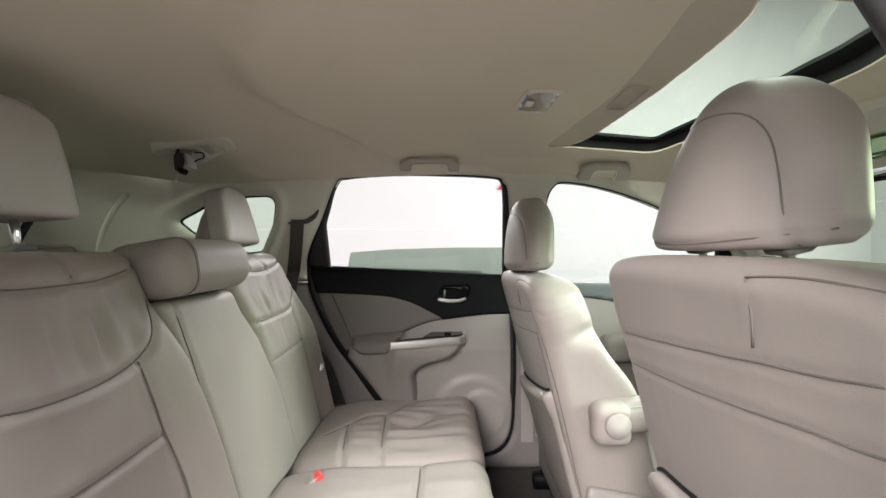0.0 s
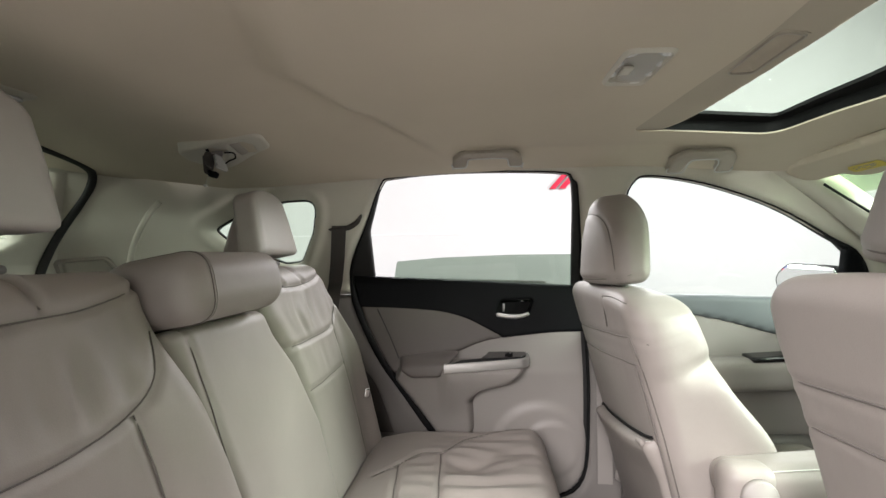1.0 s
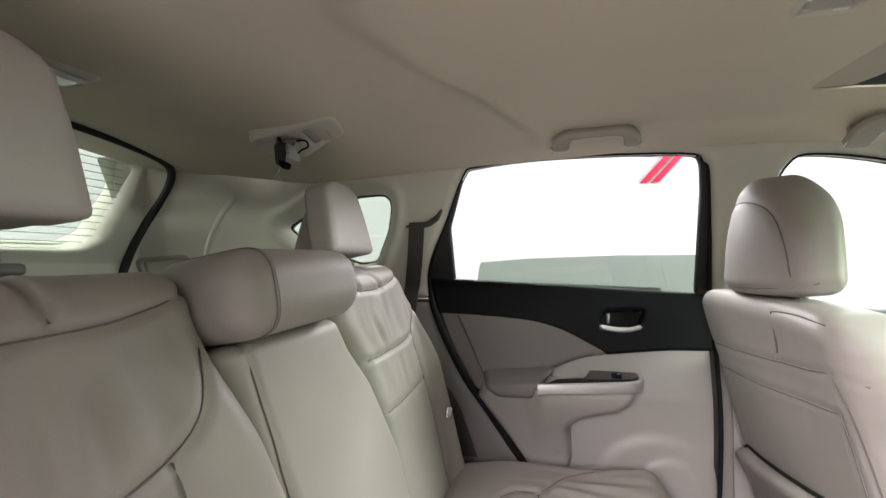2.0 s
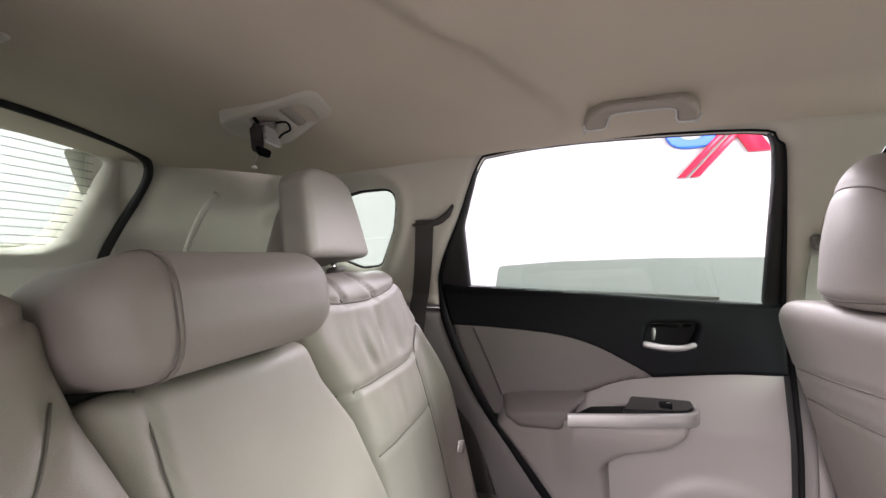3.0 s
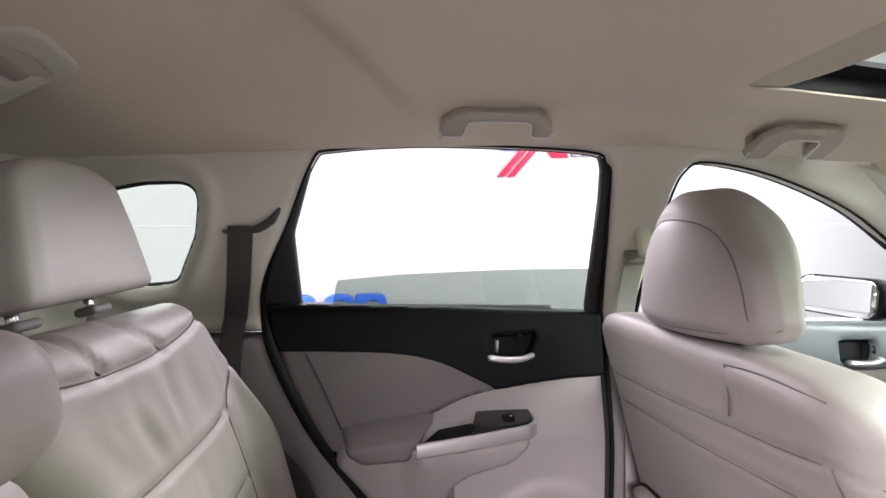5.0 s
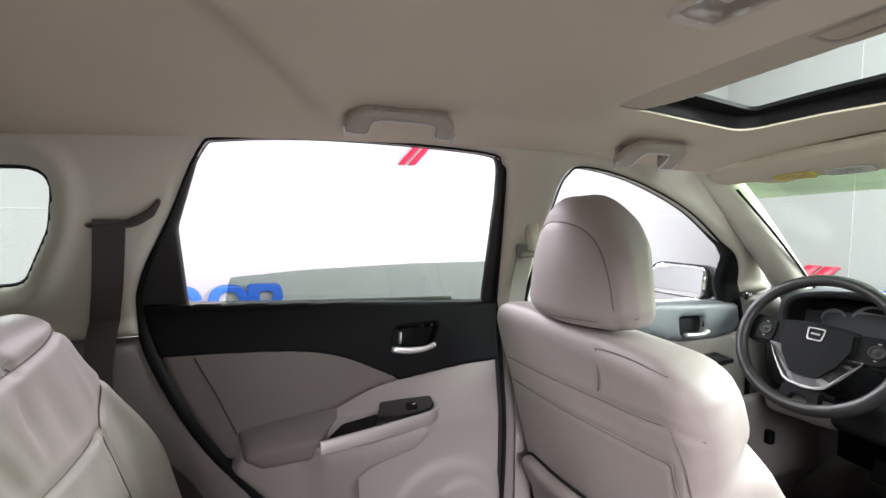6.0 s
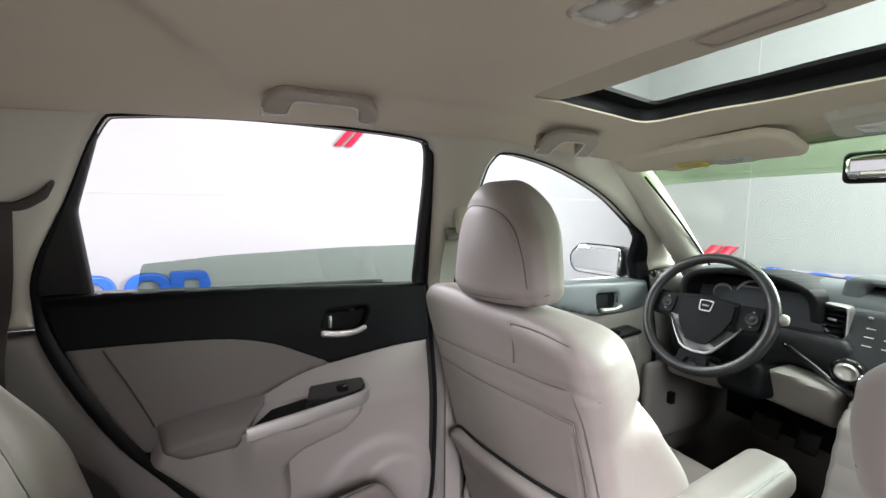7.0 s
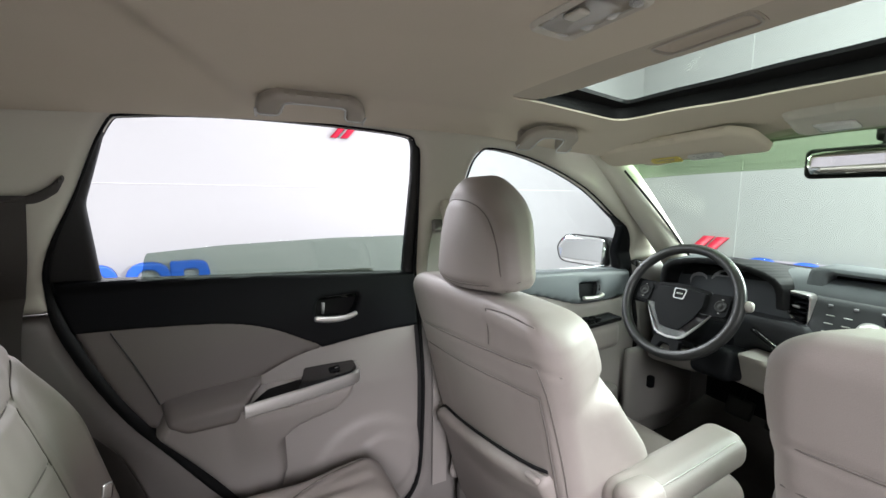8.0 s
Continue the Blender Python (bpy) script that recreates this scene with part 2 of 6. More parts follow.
def rbox(hx, hy, hz, r, step):
    """A box with rounded edges and an even net of points."""
    h = np.array([hx, hy, hz])
    ids, verts, faces = {}, [], []
    for ax in range(3):
        o1, o2 = (ax + 1) % 3, (ax + 2) % 3
        n1, n2 = max(2, round(2 * h[o1] / step)), max(2, round(2 * h[o2] / step))
        for sgn in (-1, 1):
            idx = {}
            for i in range(n1 + 1):
                for j in range(n2 + 1):
                    p = np.zeros(3)
                    p[ax], p[o1], p[o2] = sgn * h[ax], h[o1] * (2 * i / n1 - 1), h[o2] * (2 * j / n2 - 1)
                    key = tuple(np.round(p, 5))
                    if key not in ids:
                        ids[key] = len(verts)
                        verts.append(p)
                    idx[i, j] = ids[key]
            for i in range(n1):
                for j in range(n2):
                    f = [idx[i, j], idx[i + 1, j], idx[i + 1, j + 1], idx[i, j + 1]]
                    faces.append(f if sgn > 0 else f[::-1])
    P = np.array(verts)
    core = np.clip(P, -(h - r), h - r)
    D = P - core
    L = np.linalg.norm(D, axis=1, keepdims=True)
    return core + r * D / np.maximum(L, 1e-9), faces


def normals(P, faces):
    N = np.zeros_like(P)
    F = np.array([f[:4] if len(f) >= 4 else (*f, f[-1]) for f in faces])
    n = np.cross(P[F[:, 2]] - P[F[:, 0]], P[F[:, 3]] - P[F[:, 1]])
    for k in range(4):
        np.add.at(N, F[:, k], n)
    return N / np.maximum(np.linalg.norm(N, axis=1, keepdims=True), 1e-9)


def moved(geo, m):
    P = np.array(geo[0])
    M = np.array(m)
    return P @ M[:3, :3].T + M[:3, 3], geo[1]


def tube(pts, r, seg=8, closed=False, flat=1.0):
    """A round cord along a line; r may be a list; flat squeezes it."""
    P = np.array(pts, float)
    n = len(P)
    rs = np.broadcast_to(np.array(r, float), (n,))
    T = np.roll(P, -1, 0) - np.roll(P, 1, 0)
    if not closed:
        T[0], T[-1] = P[1] - P[0], P[-1] - P[-2]
    T /= np.maximum(np.linalg.norm(T, axis=1, keepdims=True), 1e-9)
    up = np.array([0, 0, 1.0]) if abs(T[0][2]) < 0.9 else np.array([1.0, 0, 0])
    V = []
    for i in range(n):
        s = np.cross(T[i], up)
        s /= max(np.linalg.norm(s), 1e-9)
        up = np.cross(s, T[i])
        for k in range(seg):
            a = 2 * math.pi * k / seg
            V.append(P[i] + rs[i] * (math.cos(a) * s + flat * math.sin(a) * up))
    F = []
    for i in range(n if closed else n - 1):
        for k in range(seg):
            a, b = i * seg, ((i + 1) % n) * seg
            F.append([a + k, a + (k + 1) % seg, b + (k + 1) % seg, b + k])
    if not closed:
        F += [list(range(seg))[::-1], [(n - 1) * seg + k for k in range(seg)]]
    return np.array(V), F


def lathe(profile, seg=24):
    """A turned piece round z from (radius, height) pairs."""
    V, F = [], []
    for r, z in profile:
        for k in range(seg):
            a = 2 * math.pi * k / seg
            V.append((r * math.cos(a), r * math.sin(a), z))
    n = len(profile)
    for i in range(n - 1):
        for k in range(seg):
            F.append([i * seg + k, i * seg + (k + 1) % seg, (i + 1) * seg + (k + 1) % seg, (i + 1) * seg + k])
    F += [list(range(seg))[::-1], [(n - 1) * seg + k for k in range(seg)]]
    return np.array(V, float), F


def prism(outline, h, m, bev=0.0, seg=2):
    """A plate from a flat outline, h thick along its local z, at the pose m."""
    bm = bmesh.new()
    vs = [bm.verts.new((p[0], p[1], 0)) for p in outline]
    f = bm.faces.new(vs)
    ext = bmesh.ops.extrude_face_region(bm, geom=[f])
    bmesh.ops.translate(bm, vec=(0, 0, h), verts=[v for v in ext["geom"] if isinstance(v, bmesh.types.BMVert)])
    if bev:
        top = [e for e in bm.edges if all(abs(v.co.z - h) < 1e-6 for v in e.verts)]
        bmesh.ops.bevel(bm, geom=top, offset=bev, segments=seg, affect="EDGES")
    bmesh.ops.transform(bm, matrix=m, verts=bm.verts[:])
    return bm


def ripple(P, scale, seed=0.0):
    return np.array([noise.noise(Vector((p[0] * scale[0] + seed, p[1] * scale[1] - seed, p[2] * scale[2] + 2 * seed))) for p in P])


SEAMS = []


def upholstery(h, r, step, bend=None, grooves=(), folds=(), puff=0.0):
    """A stuffed form in local axes (x depth, y width, z height): a rounded box with seams pressed in and soft folds.
    grooves: (side, line of (y, z), depth, width); folds: (side, (y, z) middle, (ry, rz) reach, height, waves per metre)."""
    P, F = rbox(*h, r, step)
    Q = P.copy()
    N = normals(P, F)
    push = np.zeros(len(P))
    if puff:
        face = np.abs(N[:, 0])
        push += puff * face * np.clip(1 - (P[:, 1] / h[1]) ** 2, 0, 1) * np.clip(1 - (P[:, 2] / h[2]) ** 2, 0, 1)
    for side, line, depth, width in grooves:
        d = line_dist(P[:, 1], P[:, 2], np.array(line))
        hit = (N[:, 0] * side > -0.15)
        push -= np.where(hit, depth * np.exp(-(d / width) ** 2) - 0.35 * depth * np.exp(-(d / (3.2 * width)) ** 2), 0)
    calm = np.ones(len(P))
    for side, line, depth, width in grooves:
        calm = np.minimum(calm, 1 - np.exp(-(line_dist(P[:, 1], P[:, 2], np.array(line)) / 0.016) ** 2))
    for side, mid, reach, height, waves in folds:
        w = np.exp(-((P[:, 1] - mid[0]) / reach[0]) ** 2 - ((P[:, 2] - mid[1]) / reach[1]) ** 2) * (N[:, 0] * side > 0.2)
        wob = ripple(P, (1, waves, waves * 0.22), mid[0] * 7 + mid[1] * 3)
        push += height * w * wob * calm
    Q = P + N * push[:, None]
    if bend is not None:
        Q = bend(Q)
    SEAMS.clear()
    for side, line, depth, width in grooves:
        L = np.array(line)
        n = max(4, int(np.linalg.norm(np.diff(L, axis=0), axis=1).sum() / 0.012))
        s = np.concatenate([[0], np.cumsum(np.linalg.norm(np.diff(L, axis=0), axis=1))])
        t = np.linspace(0, s[-1], n)
        pts = np.column_stack([np.interp(t, s, L[:, 0]), np.interp(t, s, L[:, 1])])
        ok = np.where(N[:, 0] * side > 0.05)[0]
        run = []
        for p in pts:
            d = np.hypot(P[ok, 1] - p[0], P[ok, 2] - p[1])
            near = np.argsort(d)[:4]
            if d[near[0]] > 0.02:
                continue
            w = 1 / (d[near] + 1e-4)
            run.append(((Q[ok[near]] + 0.001 * N[ok[near]]) * w[:, None]).sum(0) / w.sum())
        if len(run) > 3:
            R = np.array(run)
            for _ in range(3):
                R[1:-1] = (R[:-2] + R[1:-1] + R[2:]) / 3
            SEAMS.append(R)
    return Q, F


def seams(m, parent, r=0.0011):
    """Sewn seams along the grooves of the form just made."""
    for R in list(SEAMS):
        part("seam", moved(tube(R, r, 5), m), THREAD, parent)

# ---- the car's shell ----


def side(x, z):
    """The inner face of the left body side."""
    x, z = np.asarray(x, float), np.asarray(z, float)
    y = np.where(z > 1.16, 1.65 - 0.38 * (z - 1.16), 1.65 - 0.05 * np.clip((1.16 - z) / 0.3, 0, 1))
    y = y - 0.12 * np.clip(-(x + 0.7), 0, None) ** 1.5
    return y - 1.1 * np.clip(-(x + 0.97), 0, None) ** 1.3


def ceil(x, y):
    """The headliner's height."""
    zc = np.interp(x, [-1.4, -1.1, -0.75, -0.3, 0.1, 0.4, 0.7, 0.9, 1.1], [1.52, 1.552, 1.56, 1.588, 1.6, 1.597, 1.575, 1.545, 1.495])
    return zc - 0.2 * (np.asarray(y) - MID) ** 2


def mirrored(geo):
    V = np.array(geo[0]).copy()
    V[:, 1] = 2 * MID - V[:, 1]
    return V, [list(f)[::-1] for f in geo[1]]


def inset(outline, by):
    c = outline.mean(0)
    d = outline - c
    return c + d * (1 - by / np.linalg.norm(d, axis=1, keepdims=True))


def ease(a, b, x):
    t = np.clip((x - a) / (b - a), 0, 1)
    return t * t * (3 - 2 * t)


REAR_APERTURE = spline([(-0.395, 1.487), (-0.458, 1.36), (-0.515, 1.25), (-0.533, 1.17), (-0.508, 1.07), (-0.43, 0.92), (-0.335, 0.79), (-0.25, 0.672), (-0.15, 0.55), (0.0, 0.465),
                        (0.17, 0.455), (0.255, 0.52), (0.275, 0.7), (0.276, 0.95), (0.27, 1.15), (0.24, 1.44), (0.22, 1.49), (0.17, 1.513), (-0.14, 1.522), (-0.347, 1.51)], 4, True)
REAR_WINDOW = round_poly([(-0.388, 1.511, 0.03), (-0.450, 1.345, 0.05), (-0.450, 1.15, 0.005), (0.240, 1.12, 0.005), (0.226, 1.42, 0.2), (0.214, 1.524, 0.06), (-0.14, 1.531, 0.4)])
FRONT_APERTURE = spline([(0.384, 1.40), (0.405, 1.475), (0.456, 1.494), (0.623, 1.466), (0.834, 1.395), (1.013, 1.30), (1.12, 1.235), (1.17, 1.1), (1.17, 0.7), (1.08, 0.5), (0.9, 0.45), (0.5, 0.45), (0.39, 0.52), (0.365, 0.8), (0.362, 1.15)], 4, True)
FRONT_WINDOW = round_poly([(0.388, 1.48, 0.04), (0.456, 1.505, 0.05), (0.623, 1.477, 0.3), (0.834, 1.407, 0.3), (1.013, 1.312, 0.2), (1.09, 1.247, 0.02), (1.105, 1.09, 0.005), (0.375, 1.11, 0.005)])
QUARTER_WINDOW = round_poly([(-1.0, 1.357, 0.02), (-0.874, 1.42, 0.1), (-0.732, 1.448, 0.1), (-0.62, 1.452, 0.04), (-0.65, 1.343, 0.1), (-0.71, 1.236, 0.04), (-0.774, 1.231, 0.04), (-0.96, 1.31, 0.05)])

UPPER = round_poly([(-1.32, 1.119, 0.001), (-1.32, 1.53, 0.001), (-0.9, 1.535, 0.001), (-0.4, 1.537, 0.001), (0.6, 1.537, 0.001), (0.9, 1.51, 0.03), (1.0, 1.445, 0.05), (1.34, 1.14, 0.01), (1.3, 1.119, 0.001)])
LOWER = round_poly([(-1.32, 0.4, 0.001), (-1.32, 1.116, 0.001), (1.75, 1.116, 0.001), (1.75, 0.4, 0.001)])


def upper_place(u, v, d):
    # a raised collar runs round the quarter window
    q = -poly_in(u, v, QUARTER_WINDOW)
    return u, side(u, v) + roll(d, 0.022, 0.028) - 0.012 * np.exp(-((q - 0.036) / 0.013) ** 2), v


def upper_trim():
    return sheet(UPPER, [REAR_APERTURE, FRONT_APERTURE, QUARTER_WINDOW], upper_place, 0.0095, (0, 0.010, 0))


def lower_trim():
    return sheet(LOWER, [REAR_APERTURE, FRONT_APERTURE], lambda u, v, d: (u, side(u, v) + roll(d, 0.02, 0.02) + 0.004, v), 0.016, (0, 0.07, 0))


up, low = upper_trim(), lower_trim()
wall_left = tagged(part("wall_left", up, IVORY, sharp=50), "ivory plastic pillar and roof rail trim of the car", "pillar trim", kind="structure")
part("lower_trim", low, TAUPE, wall_left, "taupe plastic lower pillar trim", 50)
wall_right = tagged(part("wall_right", mirrored(up), IVORY, sharp=50), "ivory plastic pillar trim with the rear door open", "pillar trim", kind="structure")
part("lower_trim", mirrored(low), TAUPE, wall_right, "taupe plastic lower pillar trim", 50)


def on_side(line, off=0.0):
    P = np.array(line)
    return np.column_stack([P[:, 0], side(P[:, 0], P[:, 1]) + off, P[:, 1]])


for nm, ap, wall in (("door_seal", REAR_APERTURE, wall_left), ("door_seal", FRONT_APERTURE, wall_left)):
    part(nm, tube(on_side(ap, 0.012), 0.0055 - 0.0028 * ease(1.2, 1.4, ap[:, 1]) + 0.008 * ease(1.2, 1.08, ap[:, 1]) * ease(0.1, -0.1, ap[:, 0]), 8, True), BLACKTRIM, wall, "black rubber door seal")


def channel(ap):
    """A thin black lining through the depth of an opening."""
    front = 0.012 + 0.021 * ease(1.24, 1.36, ap[:, 1])
    rings = [on_side(inset(ap, e), o) for e, o in ((0.001, front), (0.001, 0.040), (-0.003, 0.040), (-0.003, front))]
    n = len(ap)
    F = [[r * n + i, r * n + (i + 1) % n, ((r + 1) % 4) * n + (i + 1) % n, ((r + 1) % 4) * n + i] for r in range(4) for i in range(n)]
    return np.vstack(rings), F


for ap in (REAR_APERTURE, FRONT_APERTURE):
    part("door_channel", channel(ap), BLACKTRIM, wall_left, "black rubber door channel", 40)
part("door_seal", mirrored(tube(on_side(REAR_APERTURE, 0.016), 0.012, 8, True)), RUBBER, wall_right, "black rubber door seal")
part("window_seal", tube(on_side(QUARTER_WINDOW, 0.03), 0.006, 6, True), RUBBER, wall_left, "black window rubber")
quarter = sheet(round_poly([(-1.05, 1.357), (-0.9, 1.46), (-0.6, 1.48), (-0.68, 1.2), (-0.8, 1.2)], 0.03), [], lambda u, v, d: (u, side(u, v) + 0.04, v), 0.03, (0, 0.004, 0))
tagged(part("window_1", quarter, GREENGLASS), "small green tinted quarter window with rounded corners", "car window", kind="structure")
tagged(part("window_2", mirrored(quarter), GREENGLASS), "small green tinted quarter window with rounded corners", "car window", kind="structure")

# headliner with the sunroof opening
SUNROOF = round_poly([(0.316, 0.519, 0.02), (0.348, 0.652, 0.3), (0.374, 0.80, 0.4), (0.385, 0.905, 0.5), (0.374, 1.01, 0.4), (0.348, 1.158, 0.3), (0.316, 1.291, 0.02), (0.655, 1.294, 0.06), (0.735, 1.08, 0.3), (0.75, 0.905, 0.6), (0.735, 0.73, 0.3), (0.655, 0.516, 0.06)])
ROOF_EDGE = round_poly([(-1.26, 0.5, 0.05), (-0.9, 0.31, 0.1), (-0.3, 0.29, 0.1), (0.7, 0.29, 0.1), (1.0, 0.36, 0.05), (1.03, 0.905, 0.5), (1.0, 1.45, 0.05), (0.7, 1.52, 0.1), (-0.3, 1.52, 0.1), (-0.9, 1.5, 0.1), (-1.26, 1.31, 0.05)])


def headliner_place(u, v, d):
    hole = np.maximum(-poly_in(u, v, SUNROOF), 0)
    # the felt stands lower in a soft rim round the opening and hollows out over the luggage space
    rim = 0.003 * np.exp(-(hole / 0.04) ** 2)
    w = np.abs(v - MID)
    # the hollow is deepened behind this brink to bring shade onto the rear felt
    brink = np.interp(w, [0.0, 0.19, 0.26, 0.36, 0.43, 0.5, 0.6], [-0.42, -0.36, -0.305, -0.258, -0.22, -0.185, -0.15])
    dip = 0.030 * ease(0.03, -0.05, u - brink) * ease(-0.70, -0.46, u) * ease(0.60, 0.45, w)
    # a shallow cove along the roof rail
    dip = dip + 0.010 * np.exp(-((w - 0.50) / 0.035) ** 2) * ease(-0.2, -0.05, u) * ease(0.75, 0.6, u)
    return u, v, ceil(u, v) - rim + dip


ceiling = part("ceiling", sheet(ROOF_EDGE, [SUNROOF], headliner_place, 0.014, (0, 0, 0.012)), HEADLINER, sharp=60)
tagged(ceiling, "beige felt headliner with a sunroof opening", "headliner", kind="structure")
roof = part("roof", sheet(ROOF_EDGE, [round_poly([(0.26, 0.42, 0.05), (0.26, 1.39, 0.05), (0.84, 1.39, 0.05), (0.84, 0.42, 0.05)])], lambda u, v, d: (u, v, ceil(u, v) + 0.045), 0.04, (0, 0, 0.01)), PAINT)
tagged(roof, "dark painted steel roof of the car", "car roof", kind="structure")

# windscreen pillars
pillar = tube(spline([(0.62, 1.56, 1.545), (0.80, 1.548, 1.517), (0.93, 1.545, 1.462), (1.10, 1.56, 1.335), (1.30, 1.575, 1.16), (1.42, 1.58, 1.04)], 6), np.interp(np.arange(31), [0, 6, 12, 30], [0.018, 0.034, 0.047, 0.05]), 14)
part("windscreen_pillar", pillar, IVORY, wall_left, "ivory windscreen pillar")
part("windscreen_pillar", mirrored(pillar), IVORY, wall_right, "ivory windscreen pillar")

# windscreen
def screen_place(u, s, d):
    dy = u - MID
    return 0.965 + 0.66 * s - 0.10 * dy ** 2 + 0.02, u, 1.512 - 0.37 * s - 0.035 * dy ** 2


windscreen = part("window_3", sheet(round_poly([(0.17, -0.04), (1.64, -0.04), (1.68, 1.0), (0.13, 1.0)], 0.03), [], screen_place, 0.05, (0.006, 0, 0.006)), GREENGLASS)
tagged(windscreen, "green tinted laminated windscreen", "windscreen", kind="structure")
part("shade_band", sheet(round_poly([(0.25, 0.0), (1.56, 0.0), (1.57, 0.17), (0.24, 0.17)], 0.01), [], lambda u, s, d: tuple(a + b for a, b in zip(screen_place(u, s, d), (-0.006, 0, -0.006))), 0.05, (0.002, 0, 0.002)), SHADEBAND, windscreen, "green shade band")

# tailgate with its window
def gate_place(u, s, d):
    dy = u - MID
    return -1.235 - 0.075 * s + 0.04 * dy ** 2, u, 1.55 - 0.30 * s - 0.06 * dy ** 2


GATE = round_poly([(0.36, -0.05), (1.45, -0.05), (1.50, 1.0), (1.5, 3.4), (0.31, 3.4), (0.31, 1.0)], 0.05)
GATEGLASS = round_poly([(0.560, 0.06, 0.1), (1.250, 0.06, 0.1), (1.232, 0.40, 0.3), (1.185, 0.78, 0.1), (1.140, 0.885, 0.06), (0.670, 0.885, 0.06), (0.625, 0.78, 0.1), (0.578, 0.40, 0.3)])
tailgate = part("wall_rear", sheet(GATE, [GATEGLASS], lambda u, v, d: tuple(a + b for a, b in zip(gate_place(u, np.minimum(v, 1), d), (-roll(d, 0.03, 0.03), 0, -0.3 * np.maximum(v - 1, 0)))), 0.014, (-0.06, 0, 0.02)), IVORY, sharp=50)
tagged(tailgate, "ivory plastic tailgate trim round the rear window", "tailgate", kind="structure")
rear_glass = part("window_4", sheet(round_poly([(0.50, -0.02), (1.31, -0.02), (1.27, 0.97), (0.54, 0.97)], 0.05), [], lambda u, v, d: tuple(a + b for a, b in zip(gate_place(u, v, d), (-0.04, 0, 0))), 0.05, (-0.004, 0, 0.003)), GREENGLASS)
tagged(rear_glass, "green tinted rear window with fine heating wires", "rear window", kind="structure")
for k in range(14):
    s = 0.1 + 0.78 * k / 13
    us = np.linspace(0.53, 1.28, 14)
    x, y, z = gate_place(us, np.full(14, s), 0)
    part("heating_wire", tube(np.column_stack([x - 0.035, y, z]), 0.0009, 4), GREYLETTER, rear_glass)
half_seal = [(-1.305, 1.245, 1.19), (-1.29, 1.265, 1.274), (-1.27, 1.29, 1.35), (-1.225, 1.315, 1.445), (-1.195, 1.308, 1.495), (-1.175, 1.27, 1.52), (-1.155, 1.17, 1.535), (-1.135, 1.03, 1.545)]
gate_rim = spline(half_seal + [(-1.13, MID, 1.549)] + [(x, 2 * MID - y, z) for x, y, z in half_seal[::-1]], 6)
part("gate_seal", tube(gate_rim, 0.011, 8), RUBBER, tailgate, "black rubber tailgate seal")
part("pillar_ridge", tube(spline([(-1.03, 1.365, 1.43), (-1.06, 1.345, 1.376), (-1.08, 1.325, 1.3), (-1.085, 1.31, 1.22)], 5), 0.008, 8), IVORY, wall_left, "raised trim ridge")

# floor of the car
floor = part("floor", sheet(round_poly([(-1.45, 0.2), (1.7, 0.2), (1.7, 1.66), (-1.45, 1.66)], 0.02), [], lambda u, v, d: (u, v, 0.40 + 0.12 * np.exp(-((v - MID) / 0.12) ** 4) * (u > -0.1) * (u < 1.4) + 0.1 * np.clip((u - 1.35) / 0.3, 0, 1)), 0.035, (0, 0, -0.04)), CARPET)
tagged(floor, "dark brown carpeted car floor", "car floor", kind="structure")
firewall = part("firewall", moved(rbox(0.03, 0.72, 0.36, 0.02, 0.06), pose(1.68, MID, 0.76)), DARK)
tagged(firewall, "black bulkhead under the windscreen", "bulkhead", kind="structure")
shelf = part("luggage_floor", moved(rbox(0.36, 0.55, 0.02, 0.015, 0.05), pose(-1.02, MID, 0.72)), CARPET)
tagged(shelf, "dark carpeted luggage space floor", "luggage floor", kind="structure")

# ---- doors ----


def door_panel(outline, off, r, depth, step=0.012, back=0.03, bulge=None, holes=()):
    def place(u, v, d):
        y = side(u, v) + off + roll(d, r, depth)
        if bulge is not None:
            y = y - bulge(u, v, d)
        return u, y, v
    return sheet(outline, list(holes), place, step, (0, back, 0))


rear_door = thing("door_1", "rear car door with black and grey trim, its window wound down", "car door", kind="structure")
part("window_frame", sheet(inset(REAR_APERTURE, -0.012), [REAR_WINDOW, np.array([(-0.43, 0.2), (-0.43, 1.10), (0.21, 1.10), (0.21, 0.2)])], lambda u, v, d: (u, side(u, v) + 0.017 + roll(d, 0.01, 0.008), v), 0.009, (0, 0.012, 0)), RUBBER, rear_door, "black window frame", 50)
DARK_R = np.vstack([spline([(-0.473, 1.07), (-0.347, 1.066), (-0.217, 1.056), (-0.128, 1.034), (-0.053, 0.999), (0.0, 0.973)], 5), spline([(0.01, 0.974), (0.097, 0.985), (0.18, 0.993), (0.27, 0.996)], 4), np.array([(0.272, 1.147), (0.226, 1.149), (-0.1, 1.166), (-0.446, 1.183), (-0.525, 1.185), (-0.527, 1.16), (-0.505, 1.072)])])
HANDLE_HOLE = round_poly([(-0.016, 1.048, 0.02), (-0.008, 1.098, 0.02), (0.106, 1.103, 0.012), (0.092, 1.066, 0.02), (0.078, 1.045, 0.012)])
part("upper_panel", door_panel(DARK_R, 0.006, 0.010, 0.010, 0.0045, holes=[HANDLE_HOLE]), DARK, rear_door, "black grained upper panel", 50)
INSERT_R = np.vstack([np.array([(-0.505, 1.10), (-0.35, 1.09), (-0.2, 1.075), (-0.1, 1.04), (-0.02, 0.995), (0.004, 0.978)]), spline([(-0.004, 0.974), (-0.055, 0.964), (-0.10, 0.949), (-0.15, 0.928), (-0.2, 0.92)], 4), np.array([(-0.24, 0.88), (-0.34, 0.855), (-0.385, 0.853)]), spline([(-0.395, 0.875), (-0.43, 0.93), (-0.465, 0.995), (-0.497, 1.075)], 4)])
